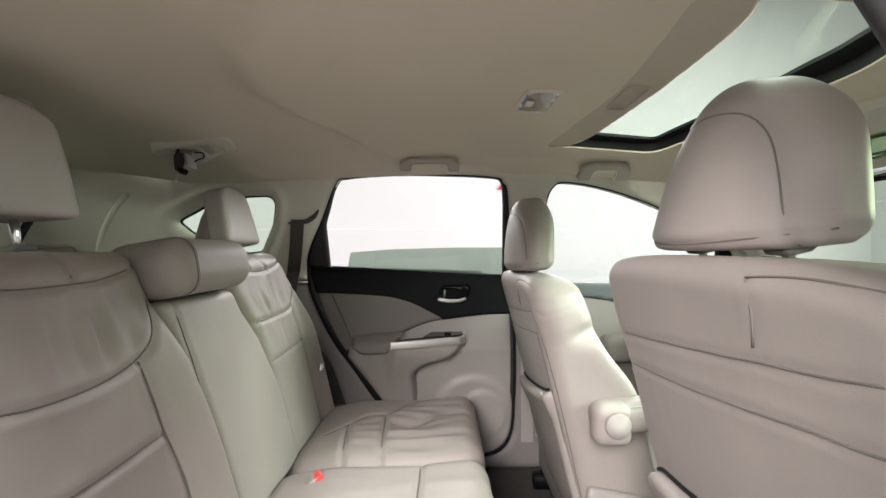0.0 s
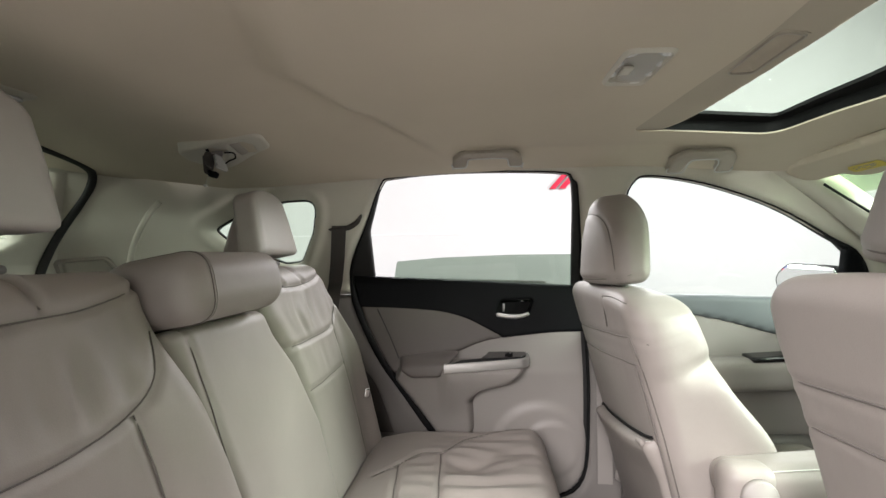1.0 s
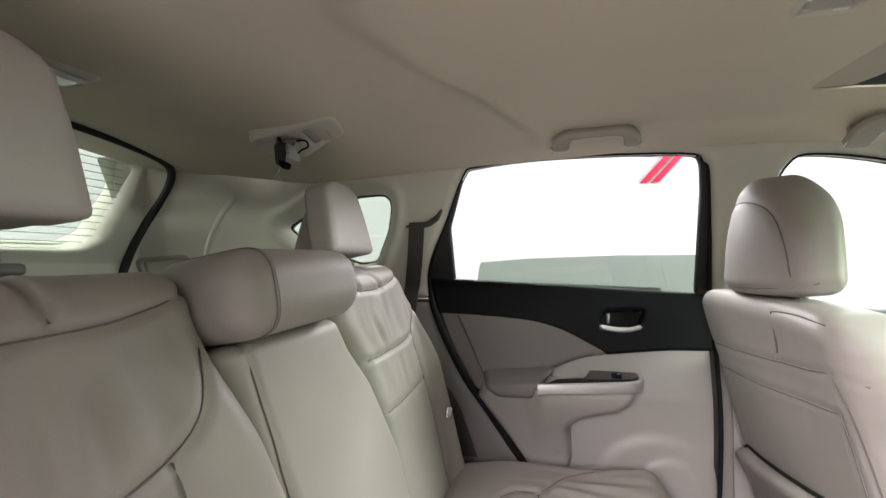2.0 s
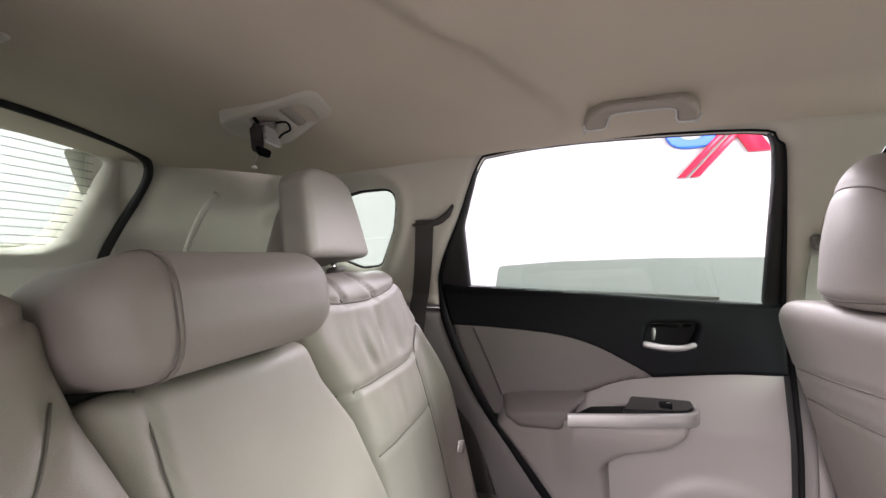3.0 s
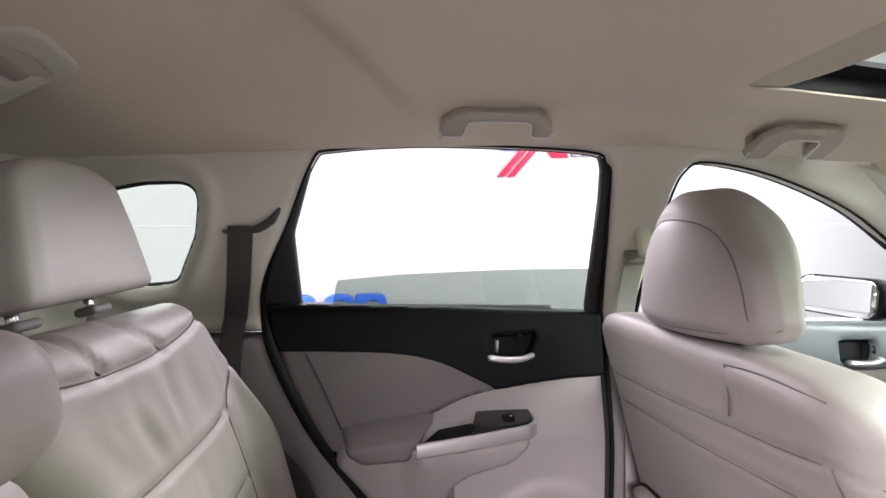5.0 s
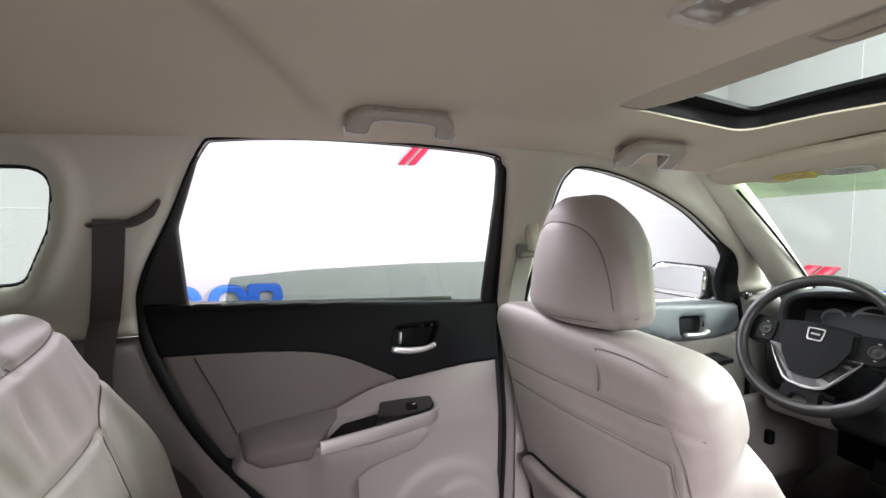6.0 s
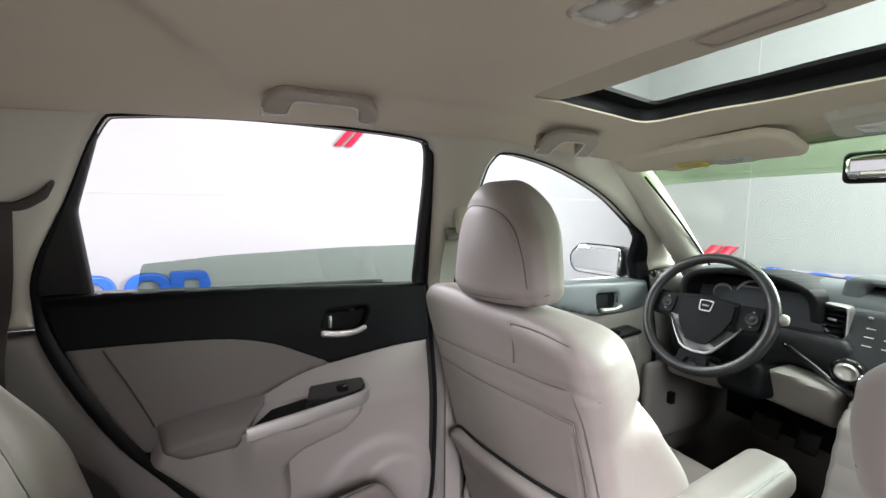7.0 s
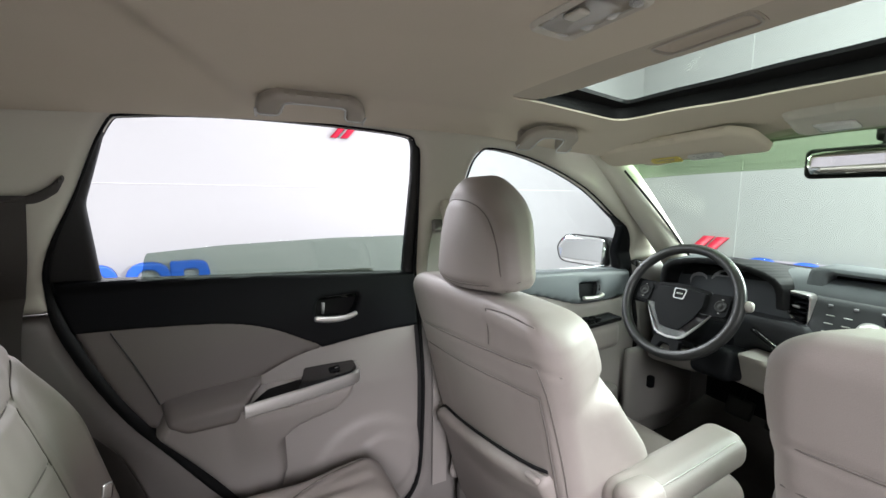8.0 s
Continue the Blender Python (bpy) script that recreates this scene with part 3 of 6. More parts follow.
part("insert_panel", door_panel(INSERT_R, 0.007, 0.006, 0.006, 0.0075), LEATHER_DARK, rear_door, "taupe leather insert", 50)
part("seam", tube(on_side(spline([(-0.436, 1.07), (-0.398, 0.997), (-0.37, 0.937), (-0.356, 0.905)], 5), 0.007), 0.0016, 6), RUBBER, rear_door)
part("lower_panel", sheet(inset(REAR_APERTURE, 0.002), [np.array([(-0.7, 1.02), (-0.7, 1.7), (0.4, 1.7), (0.4, 1.02)])], lambda u, v, d: (u, side(u, v) + 0.016 + roll(d, 0.02, 0.014) - 0.007 * ease(0.095, 0.08, np.hypot(u - 0.155, v - 0.615)) - 0.010 * ease(0.17, 0.14, np.hypot(u - 0.12, v - 0.60)), v), 0.010, (0, 0.05, 0)), GREYPLASTIC, rear_door, "warm grey plastic lower panel with a speaker dome", 50)
ARM_R = round_poly([(-0.352, 0.892, 0.02), (-0.19, 0.905, 0.05), (0.055, 0.912, 0.02), (0.079, 0.90, 0.02), (0.066, 0.862, 0.03), (0.02, 0.825, 0.03), (-0.07, 0.803, 0.05), (-0.10, 0.775, 0.03), (-0.095, 0.68, 0.03), (-0.11, 0.62, 0.03), (-0.20, 0.60, 0.03), (-0.30, 0.74, 0.05), (-0.375, 0.84, 0.02)])
part("armrest", door_panel(ARM_R, 0.010, 0.02, 0.02, 0.008, 0.02, lambda u, v, d: (0.095 - 0.12 * np.clip(u + 0.1, 0, 1)) * (0.55 + 0.45 * ease(-0.23, -0.17, u)) * (0.2 + 0.8 * ease(0.68, 0.91, v)) * ease(0, 0.026, d + 0.003)), GREYPLASTIC, rear_door, "moulded grey armrest", 60)
PAD_R = round_poly([(-0.358, 0.908, 0.01), (-0.283, 0.922, 0.05), (-0.19, 0.930, 0.05), (-0.140, 0.931, 0.006), (-0.170, 0.912, 0.02), (-0.188, 0.884, 0.02), (-0.208, 0.860, 0.015), (-0.30, 0.857, 0.03), (-0.338, 0.88, 0.02)])


def pad_swell(u, v, d):
    top = np.interp(u, [-0.358, -0.283, -0.19, -0.14], [0.912, 0.922, 0.930, 0.931])
    return 0.068 * np.sqrt(np.clip(1 - (1 - np.clip((top - v) / 0.034, 0, 1)) ** 2, 0, 1)) * ease(-0.362, -0.33, u)


part("arm_pad", door_panel(PAD_R, 0.006, 0.008, 0.008, 0.006, 0.06, pad_swell), LEATHER_DARK, rear_door, "taupe leather arm pad", 60)


def ribbon(path, tops, bottoms, thick):
    """An upright band along a line on plan, with rounded upper and lower edges."""
    P = np.array(path, float)
    T = np.gradient(P, axis=0)
    N = np.column_stack([T[:, 1], -T[:, 0]]) / np.linalg.norm(T, axis=1, keepdims=True)
    V, m = [], 12
    for p, n, a, b in zip(P, N, tops, bottoms):
        for k in range(m):
            q = 2 * math.pi * k / m
            c, s = math.cos(q), math.sin(q)
            o = thick * np.sign(c) * abs(c) ** 0.5
            V.append((p[0] + n[0] * o, p[1] + n[1] * o, (a + b) / 2 + (a - b) / 2 * np.sign(s) * abs(s) ** 0.5))
    F = [[i * m + k, (i + 1) * m + k, (i + 1) * m + (k + 1) % m, i * m + (k + 1) % m] for i in range(len(P) - 1) for k in range(m)]
    F += [list(range(m)), [(len(P) - 1) * m + k for k in range(m)][::-1]]
    return np.array(V), F


# switch tray: silver lip round a black well and switch plate
LIP = spline([(-0.190, 1.514), (-0.12, 1.522), (-0.04, 1.534), (0.03, 1.546), (0.062, 1.556), (0.077, 1.58), (0.08, 1.625)], 6)
part("tray_lip", ribbon(LIP, np.interp(LIP[:, 0], [-0.19, 0.06], [0.912, 0.925]), np.interp(LIP[:, 0], [-0.19, 0.06], [0.882, 0.894]), 0.006), SILVER, rear_door, "satin silver tray lip", 60)
part("tray_well", prism(round_poly([(-0.185, 1.516, 0.002), (-0.138, 1.585, 0.01), (-0.06, 1.60, 0.005), (-0.06, 1.532, 0.002)]), 0.018, pose(0, 0, 0.897, 0, -3, 0), 0.0), DARK, rear_door, "black grip well")
part("switch_plate", prism(round_poly([(-0.075, 1.530, 0.002), (-0.055, 1.60, 0.006), (-0.048, 1.634, 0.004), (0.078, 1.625, 0.006), (0.074, 1.58, 0.01), (0.058, 1.556, 0.01), (0.03, 1.547, 0.01)]), 0.03, pose(0, 0, 0.898, 0, -1, 0), 0.003), GLOSSBLACK, rear_door, "black switch plate", 50)
part("window_switch", moved(rbox(0.013, 0.010, 0.006, 0.004, 0.003), pose(0.018, 1.582, 0.929, 0, -8, 0)), DARK, rear_door)
part("switch_mark", moved(rbox(0.004, 0.0012, 0.0006, 0.0005, 0.003), pose(0.022, 1.574, 0.9362, 0, -8, 0)), WHITELABEL, rear_door, "tiny pale mark")
# inner handle
part("handle_well", sheet(inset(HANDLE_HOLE, -0.006), [], lambda u, v, d: (u, side(u, v) + 0.038, v), 0.005, (0, 0.004, 0)), BLACKTRIM, rear_door, "black handle recess", 50)
bar = spline([(-0.020, 1.054), (0.02, 1.048), (0.06, 1.049), (0.089, 1.058)], 6)
part("handle", tube(on_side(bar, -0.012), [0.007] + [0.0095] * 10 + [0.0085] * 4 + [0.008] * 3 + [0.005], 10, flat=0.8), SILVER, rear_door, "satin silver door handle")
part("lock_knob", tube(on_side([(0.004, 1.060), (0.005, 1.072), (0.006, 1.088)], 0.006), [0.003, 0.0045, 0.0042], 10), SATIN, rear_door, "silver lock lever")
glass_r = sheet(round_poly([(-0.40, 1.09, 0.01), (-0.367, 1.236, 0.006), (-0.215, 1.248, 0.5), (0.036, 1.256, 0.5), (0.246, 1.256, 0.005), (0.25, 1.09, 0.01)]), [], lambda u, v, d: (u, side(u, v) + 0.03, v), 0.012, (0, 0.004, 0))
part("window_pane", glass_r, PRIVACY, rear_door, "lowered privacy glass pane")
part("belt_strip", moved(rbox(0.205, 0.005, 0.014, 0.004, 0.02), pose(-0.048, 1.694, 1.154, 0, 1.6, 0)), TAUPE, rear_door, "brown outer weather strip")

front_door = thing("door_2", "front car door with charcoal and grey trim", "car door", kind="structure")
part("window_frame", sheet(inset(FRONT_APERTURE, -0.03), [FRONT_WINDOW, np.array([(0.42, 0.2), (0.42, 1.075), (1.08, 1.075), (1.08, 0.2)])], lambda u, v, d: (u, side(u, v) + 0.026 + roll(d, 0.01, 0.008), v), 0.014, (0, 0.012, 0)), RUBBER, front_door, "black window frame", 50)
DARK_F = np.vstack([np.array([(0.362, 1.12), (0.7, 1.115), (1.105, 1.098), (1.16, 1.09), (1.16, 1.03)]), spline([(1.13, 1.0), (1.0, 0.985), (0.87, 0.99), (0.72, 1.03), (0.55, 1.06), (0.362, 1.07)], 5)])
HANDLE_HOLE_F = round_poly([(0.895, 1.003, 0.015), (0.90, 1.062, 0.015), (1.0, 1.06, 0.015), (0.985, 1.003, 0.015)])
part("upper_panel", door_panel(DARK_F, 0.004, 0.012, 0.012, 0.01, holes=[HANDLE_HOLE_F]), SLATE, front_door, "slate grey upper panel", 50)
part("sail_panel", sheet(round_poly([(1.10, 1.095, 0.01), (1.07, 1.275, 0.01), (1.13, 1.235, 0.02), (1.175, 1.15, 0.02), (1.175, 1.09, 0.01)]), [], lambda u, v, d: (u, side(u, v) + 0.006 + roll(d, 0.008, 0.008), v), 0.01, (0, 0.02, 0)), DARK, front_door, "black mirror corner panel", 50)
part("lower_panel", sheet(inset(FRONT_APERTURE, 0.002), [np.array([(0.3, 1.07), (0.3, 1.7), (1.3, 1.7), (1.3, 0.998), (0.88, 0.998), (0.85, 1.07)])], lambda u, v, d: (u, side(u, v) + 0.012 + roll(d, 0.02, 0.014), v), 0.02, (0, 0.05, 0)), GREYPLASTIC, front_door, "warm grey plastic lower panel", 50)
part("armrest", moved(rbox(0.2, 0.045, 0.05, 0.03, 0.012), pose(0.80, 1.575, 0.885, 0, -3, 0)), GREYPLASTIC, front_door, "moulded grey armrest")
part("switch_plate", moved(rbox(0.13, 0.032, 0.008, 0.006, 0.008), pose(0.87, 1.565, 0.940, 4, -4, 0)), GLOSSBLACK, front_door, "black switch plate")
for k in range(4):
    part("window_switch", moved(rbox(0.012, 0.008, 0.005, 0.003, 0.004), pose(0.87 + 0.032 * (k % 2), 1.552 + 0.024 * (k // 2), 0.952, 4, -4, 0)), DARK, front_door)
part("handle_well", sheet(inset(HANDLE_HOLE_F, -0.006), [], lambda u, v, d: (u, side(u, v) + 0.028 - 0.02 * ease(0.012, 0.0, d), v), 0.006, (0, 0.004, 0)), DARK, front_door, "black handle recess", 50)
part("handle", tube(on_side(spline([(0.898, 1.012), (0.93, 1.009), (0.97, 1.010), (0.99, 1.018)], 5), -0.01), 0.009, 10, flat=0.8), SILVER, front_door, "satin silver door handle")
part("door_pocket", moved(rbox(0.24, 0.03, 0.07, 0.025, 0.015), pose(0.80, 1.585, 0.62)), TAUPE, front_door, "door pocket")
part("window_pane", sheet(inset(FRONT_WINDOW, -0.02), [], lambda u, v, d: (u, side(u, v) + 0.035, v), 0.04, (0, 0.004, 0)), CLEARGLASS, front_door, "raised clear pane")

# outer skins close the shell


def door_skin(ap, sill):
    return sheet(inset(ap, -0.06), [np.array([(-2, sill), (-2, 2), (2, 2), (2, sill)])], lambda u, v, d: (u, side(u, v) + 0.088 + 0 * d, v), 0.03, (0, 0.004, 0))


part("outer_skin", door_skin(REAR_APERTURE, 1.14), PAINT, rear_door, "dark painted outer skin")
part("outer_skin", door_skin(FRONT_APERTURE, 1.09), PAINT, front_door, "dark painted outer skin")
for nm, ap_w in (("body_skin", [inset(REAR_APERTURE, -0.05), inset(FRONT_APERTURE, -0.05), inset(QUARTER_WINDOW, -0.03)]),):
    skin = sheet(round_poly([(-1.35, 0.3), (-1.35, 1.1), (-1.2, 1.52), (0.9, 1.54), (1.4, 1.12), (1.7, 1.1), (1.7, 0.3)], 0.01), ap_w, lambda u, v, d: (u, side(u, v) + 0.085, v), 0.03, (0, 0.01, 0))
    tagged(part(nm, skin, PAINT), "dark painted body side", "body side", kind="structure")
    tagged(part(nm, mirrored(sheet(round_poly([(-1.35, 0.3), (-1.35, 1.1), (-1.2, 1.52), (0.9, 1.54), (1.4, 1.12), (1.7, 1.1), (1.7, 0.3)], 0.01), [REAR_APERTURE, FRONT_WINDOW, QUARTER_WINDOW], lambda u, v, d: (u, side(u, v) + 0.085, v), 0.03, (0, 0.01, 0))), PAINT), "dark painted body side with an open door", "body side", kind="structure")
front_pane = sheet(inset(FRONT_WINDOW, -0.02), [], lambda u, v, d: (u, side(u, v) + 0.05, v), 0.04, (0, 0.004, 0))
tagged(part("window_5", mirrored(front_pane), CLEARGLASS), "clear front passenger window", "car window", kind="structure")

# ---- studio ----
ground = part("ground", moved(rbox(6, 6, 0.05, 0.02, 1.0), pose(0, 0, -0.05)), STUDIO_FLOOR)
tagged(ground, "pale white studio floor", "floor", kind="structure")
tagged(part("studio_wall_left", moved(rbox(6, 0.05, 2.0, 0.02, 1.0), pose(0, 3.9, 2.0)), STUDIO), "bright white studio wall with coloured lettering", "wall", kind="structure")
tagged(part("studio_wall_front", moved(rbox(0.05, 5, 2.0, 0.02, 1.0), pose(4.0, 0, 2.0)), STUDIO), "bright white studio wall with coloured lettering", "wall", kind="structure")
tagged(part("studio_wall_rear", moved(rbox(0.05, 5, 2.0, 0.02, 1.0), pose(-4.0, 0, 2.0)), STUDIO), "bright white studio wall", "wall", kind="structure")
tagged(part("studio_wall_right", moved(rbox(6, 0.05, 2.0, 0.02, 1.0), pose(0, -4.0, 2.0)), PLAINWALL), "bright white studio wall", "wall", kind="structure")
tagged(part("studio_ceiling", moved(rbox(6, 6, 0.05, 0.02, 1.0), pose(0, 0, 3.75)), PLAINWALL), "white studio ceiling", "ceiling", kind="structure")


def ring_plate(cx, cz, rx, rz, w):
    a = np.linspace(0, 2 * math.pi, 48, endpoint=False)
    o = np.column_stack([cx + rx * np.sign(np.cos(a)) * np.abs(np.cos(a)) ** 0.75, cz + rz * np.sign(np.sin(a)) * np.abs(np.sin(a)) ** 0.75])
    i = np.column_stack([cx + (rx - w) * np.sign(np.cos(a)) * np.abs(np.cos(a)) ** 0.75, cz + (rz - 0.8 * w) * np.sign(np.sin(a)) * np.abs(np.sin(a)) ** 0.75])
    return sheet(o, [i], lambda u, v, d: (u, v, 0 * u + 0.03), 0.02, (0, 0, -0.03))


def bar_plate(pts, proud=0.0):
    return prism(np.array(pts), 0.03 + proud, Matrix(), 0.0)


def wall_sign(m, label):
    """Raised wall lettering, drawn as plain blue rings and blocks round a red crossed mark, with a grey line of bars below."""
    sign = thing("wall_sign", label, "wall sign", "signs on the studio walls")
    sign.matrix_world = m
    # upper row: blue ring, red cross, blue block
    part("ring", ring_plate(0.06, 0.27, 0.17, 0.17, 0.075), BLUE, sign, "blue ring")
    part("cross_stroke", bar_plate([(-0.03, -0.10), (0.018, -0.10), (0.458, 0.40), (0.41, 0.40)], 0.008), RED, sign, "red slanting stroke")
    part("cross_stroke", bar_plate([(0.048, -0.10), (0.100, -0.10), (0.54, 0.40), (0.488, 0.40)], 0.012), RED, sign, "red slanting stroke")
    part("cross_stroke", bar_plate([(0.18, 0.42), (0.30, 0.42), (0.53, 0.05), (0.40, 0.05)], 0.004), RED, sign, "red slanting stroke")
    part("block", bar_plate([(0.57, 0.17), (0.66, 0.17), (0.66, 0.45), (0.57, 0.45)]), BLUE, sign, "blue upright")
    part("block", bar_plate([(0.69, 0.30), (0.76, 0.45), (0.86, 0.45), (0.75, 0.22)]), BLUE, sign, "blue slanting block")
    for k in range(3):
        part("small_bar", bar_plate([(0.56 + 0.085 * k, 0.06), (0.625 + 0.085 * k, 0.06), (0.625 + 0.085 * k, 0.115), (0.56 + 0.085 * k, 0.115)]), GREYLETTER, sign, "small grey bar")
    return sign

# ---- seats ----


def grown(pts, per=6):
    return spline(pts, per)


def front_seat(name, cy, dz, base_x, tip, head_x, head, flare, label):
    """tip: how far the backrest leans; base_x: its middle at mid height; head_x: the headrest's middle; head: its half width and height; flare: how much wider its foot is and further forward its crown."""
    seat = thing(name, label, "car seat", "front seats")
    lean = pose(base_x, cy, 0.86 + dz * 0.8, 0, -tip, 0)
    hw = 0.272
    def bend(Q):
        t = ease(0.16, 0.33, Q[:, 2])
        P = Q.copy()
        P[:, 1] *= np.interp(Q[:, 2], [-0.345, -0.3, 0, 0.165, 0.195, 0.25, 0.30, 0.33, 0.345], [0.245, 0.25, 0.268, 0.268, 0.273, 0.276, 0.270, 0.258, 0.248]) / hw
        P[:, 0] += (0.007 + 0.023 * ease(-0.02, 0.05, Q[:, 0])) * (np.abs(Q[:, 1]) / hw) ** 2.6 * (1 - 0.6 * t)      # the wings come forward
        P[:, 2] -= 0.014 * (np.abs(Q[:, 1]) / hw) ** 3 * t                   # shoulders fall away
        P[:, 2] -= 0.28 * np.clip(Q[:, 0] + 0.05, 0, 1) * ease(0.25, 0.345, Q[:, 2])  # the top lies level
        low, fore = ease(0.16, -0.02, Q[:, 2]), ease(-0.02, 0.06, Q[:, 0])
        P[:, 1] *= 1 + 0.03 * low * fore                                       # side bolsters
        P[:, 1] *= 1 - fore * (0.10 * ease(0.12, 0.18, Q[:, 2]) + 0.045 * np.exp(-((Q[:, 2] - 0.172) / 0.018) ** 2))      # narrower shoulders, with a step above the bolsters
        P[:, 0] += 0.055 * low * fore * ease(0.6, 0.95, np.abs(Q[:, 1]) / hw)
        return P
    back_lines = [
        (-1, grown([(0.268, 0.195), (0.235, 0.201), (0.1, 0.216), (0.0, 0.227), (-0.135, 0.243), (-0.2, 0.252), (-0.235, 0.262), (-0.268, 0.25)]), 0.003, 0.0055),
        (-1, grown([(0.255, 0.135), (0.2, 0.148), (0.0, 0.168), (-0.11, 0.183), (-0.18, 0.190), (-0.232, 0.196)]), 0.0028, 0.0055),
        (-1, grown([(-0.232, 0.196), (-0.238, 0.1), (-0.236, -0.33)]), 0.003, 0.0055),
        (-1, grown([(-0.238, 0.26), (-0.25, 0.19), (-0.256, 0.05), (-0.252, -0.33)]), 0.0012, 0.005),
        (-1, grown([(-0.118, 0.327), (-0.16, 0.331), (-0.2, 0.333), (-0.25, 0.331)]), 0.0016, 0.005),
        (-1, grown([(-0.118, 0.326), (-0.120, 0.29), (-0.108, 0.256)]), 0.0016, 0.005),
        (1, grown([(0.17, 0.3), (0.15, 0.0), (0.17, -0.3)]), 0.01, 0.008),
        (1, grown([(-0.17, 0.3), (-0.15, 0.0), (-0.17, -0.3)]), 0.01, 0.008),
    ]
    back = part("backrest", moved(upholstery((0.065, hw, 0.345), 0.038, 0.0075, bend, back_lines, [(-1, (0.0, 0.0), (0.2, 0.25), 0.003, 9)], 0.005), lean), LEATHER, seat, "grey leather backrest")
    seams(lean, back, 0.0013)
    # map pocket on the rear of the backrest
    pocket = sheet(np.vstack([grown([(0.235, -0.06), (0.19, -0.042), (0.10, -0.028), (-0.02, -0.006), (-0.165, 0.022), (-0.228, 0.04)], 5), np.array([(-0.232, 0.02), (-0.228, -0.32), (0.22, -0.32), (0.24, -0.2)])]), [],
                   lambda u, v, d: (-0.085 - 0.014 * ease(0.09, 0.0, np.interp(-u, [-0.235, 0.02, 0.228], [-0.06, -0.006, 0.04]) - v) + 0.009 * (np.abs(u) / hw) ** 2.6 + 0.008 * (u / hw) ** 2 + roll(d, 0.012, 0.012), u, v), 0.008, (0.014, 0, 0))
    part("map_pocket", moved(pocket, lean), LEATHER, seat, "sagging leather map pocket", 60)
    # A black cord along the pocket mouth imitates the shade inside it.
    mouth = grown([(0.225, -0.05), (0.19, -0.034), (0.10, -0.020), (-0.02, 0.002), (-0.165, 0.030), (-0.222, 0.046)], 5)
    part("pocket_shade_strip", moved(tube(np.column_stack([-0.0745 + 0.009 * (np.abs(mouth[:, 0]) / hw) ** 2.6 + 0.008 * (mouth[:, 0] / hw) ** 2, mouth[:, 0], mouth[:, 1] - 0.002]), 0.0032, 8), lean), BLACKTRIM, seat, "black strip standing in for the shade in the pocket mouth")
    part("pocket_tab", moved(rbox(0.006, 0.018, 0.006, 0.005, 0.004), lean @ pose(-0.086, -0.205, 0.034, -10, 0, 0)), LEATHER, seat, "leather pull tab")
    # cushion
    cl = [(1, grown([(-0.17, 0.26), (-0.15, 0.0), (-0.16, -0.2)]), 0.008, 0.008), (1, grown([(0.17, 0.26), (0.15, 0.0), (0.16, -0.2)]), 0.008, 0.008)]
    g = upholstery((0.08, 0.255, 0.26), 0.05, 0.012, None, cl, (), 0.01)
    V = g[0]
    place = pose(0.64, cy, 0.60 + dz * 0.6, 0, -4, 0)
    part("cushion", moved((np.column_stack([V[:, 2], V[:, 1], V[:, 0]]), [f[::-1] for f in g[1]]), place), LEATHER, seat, "grey leather cushion")
    part("base_skirt", moved(rbox(0.25, 0.25, 0.055, 0.02, 0.03), pose(0.60, cy, 0.50 + dz * 0.3)), TAUPE, seat, "taupe plastic skirt")
    part("recliner_cover", moved(rbox(0.10, 0.014, 0.06, 0.013, 0.012), pose(base_x + 0.10, cy - 0.262, 0.585, 0, 10, 0)), GREYPLASTIC, seat, "grey plastic hinge cover")
    part("recliner_cover", moved(rbox(0.10, 0.014, 0.06, 0.013, 0.012), pose(base_x + 0.10, cy + 0.262, 0.585, 0, 10, 0)), GREYPLASTIC, seat, "grey plastic hinge cover")
    for s in (-1, 1):
        part("seat_rail", moved(rbox(0.26, 0.02, 0.025, 0.006, 0.03), pose(0.58, cy + 0.19 * s, 0.425)), DARK, seat)
    # headrest
    def hbend(Q):
        P = Q.copy()
        t = np.clip((Q[:, 2] / head[1] + 1) / 2, 0, 1)
        q = np.abs(Q[:, 1]) / head[0]
        P[:, 1] *= 1.03 + flare - (0.27 + 1.3 * flare) * t - 0.10 * t ** 6
        P[:, 2] -= 0.05 * q ** 2.3 * ease(0.4, 1.0, t)
        P[:, 0] = Q[:, 0] * (1 - 0.35 * t ** 4) + (0.058 * q ** 2 - 0.018) * ease(0.045, -0.05, Q[:, 0]) * (1 - 0.4 * t) + (0.032 + 0.4 * flare) * t
        return P
    hl = [(-1, grown([(0.15, 0.05), (0.05, 0.066), (-0.06, 0.064), (-0.102, 0.045), (-0.12, -0.02), (-0.122, -0.105)]), 0.004, 0.006),
          (-1, grown([(0.16, -0.09), (0.0, -0.095), (-0.16, -0.09)]), 0.003, 0.006)]
    hp = pose(head_x, cy + (0.030 if dz else 0), 1.188 + head[1] + dz * 0.85, 0, -6, 0)
    head = part("headrest", moved(upholstery((0.052, *head), 0.026, 0.0065, hbend, hl, (), 0.004), hp), LEATHER, seat, "grey leather headrest")
    seams(hp, head, 0.0012)
    for s in (-1, 1):
        part("headrest_post", tube([(head_x + 0.02, cy + 0.075 * s, 1.13 + dz), (head_x + 0.006, cy + 0.075 * s, 1.215 + dz)], 0.006, 10), CHROME, seat, "chrome post")
        part("post_sleeve", moved(rbox(0.016, 0.02, 0.008, 0.006, 0.005), pose(head_x + 0.012, cy + 0.075 * s, 1.178 + dz, 0, -tip, 0)), TAUPE, seat, "taupe post sleeve")
    return seat


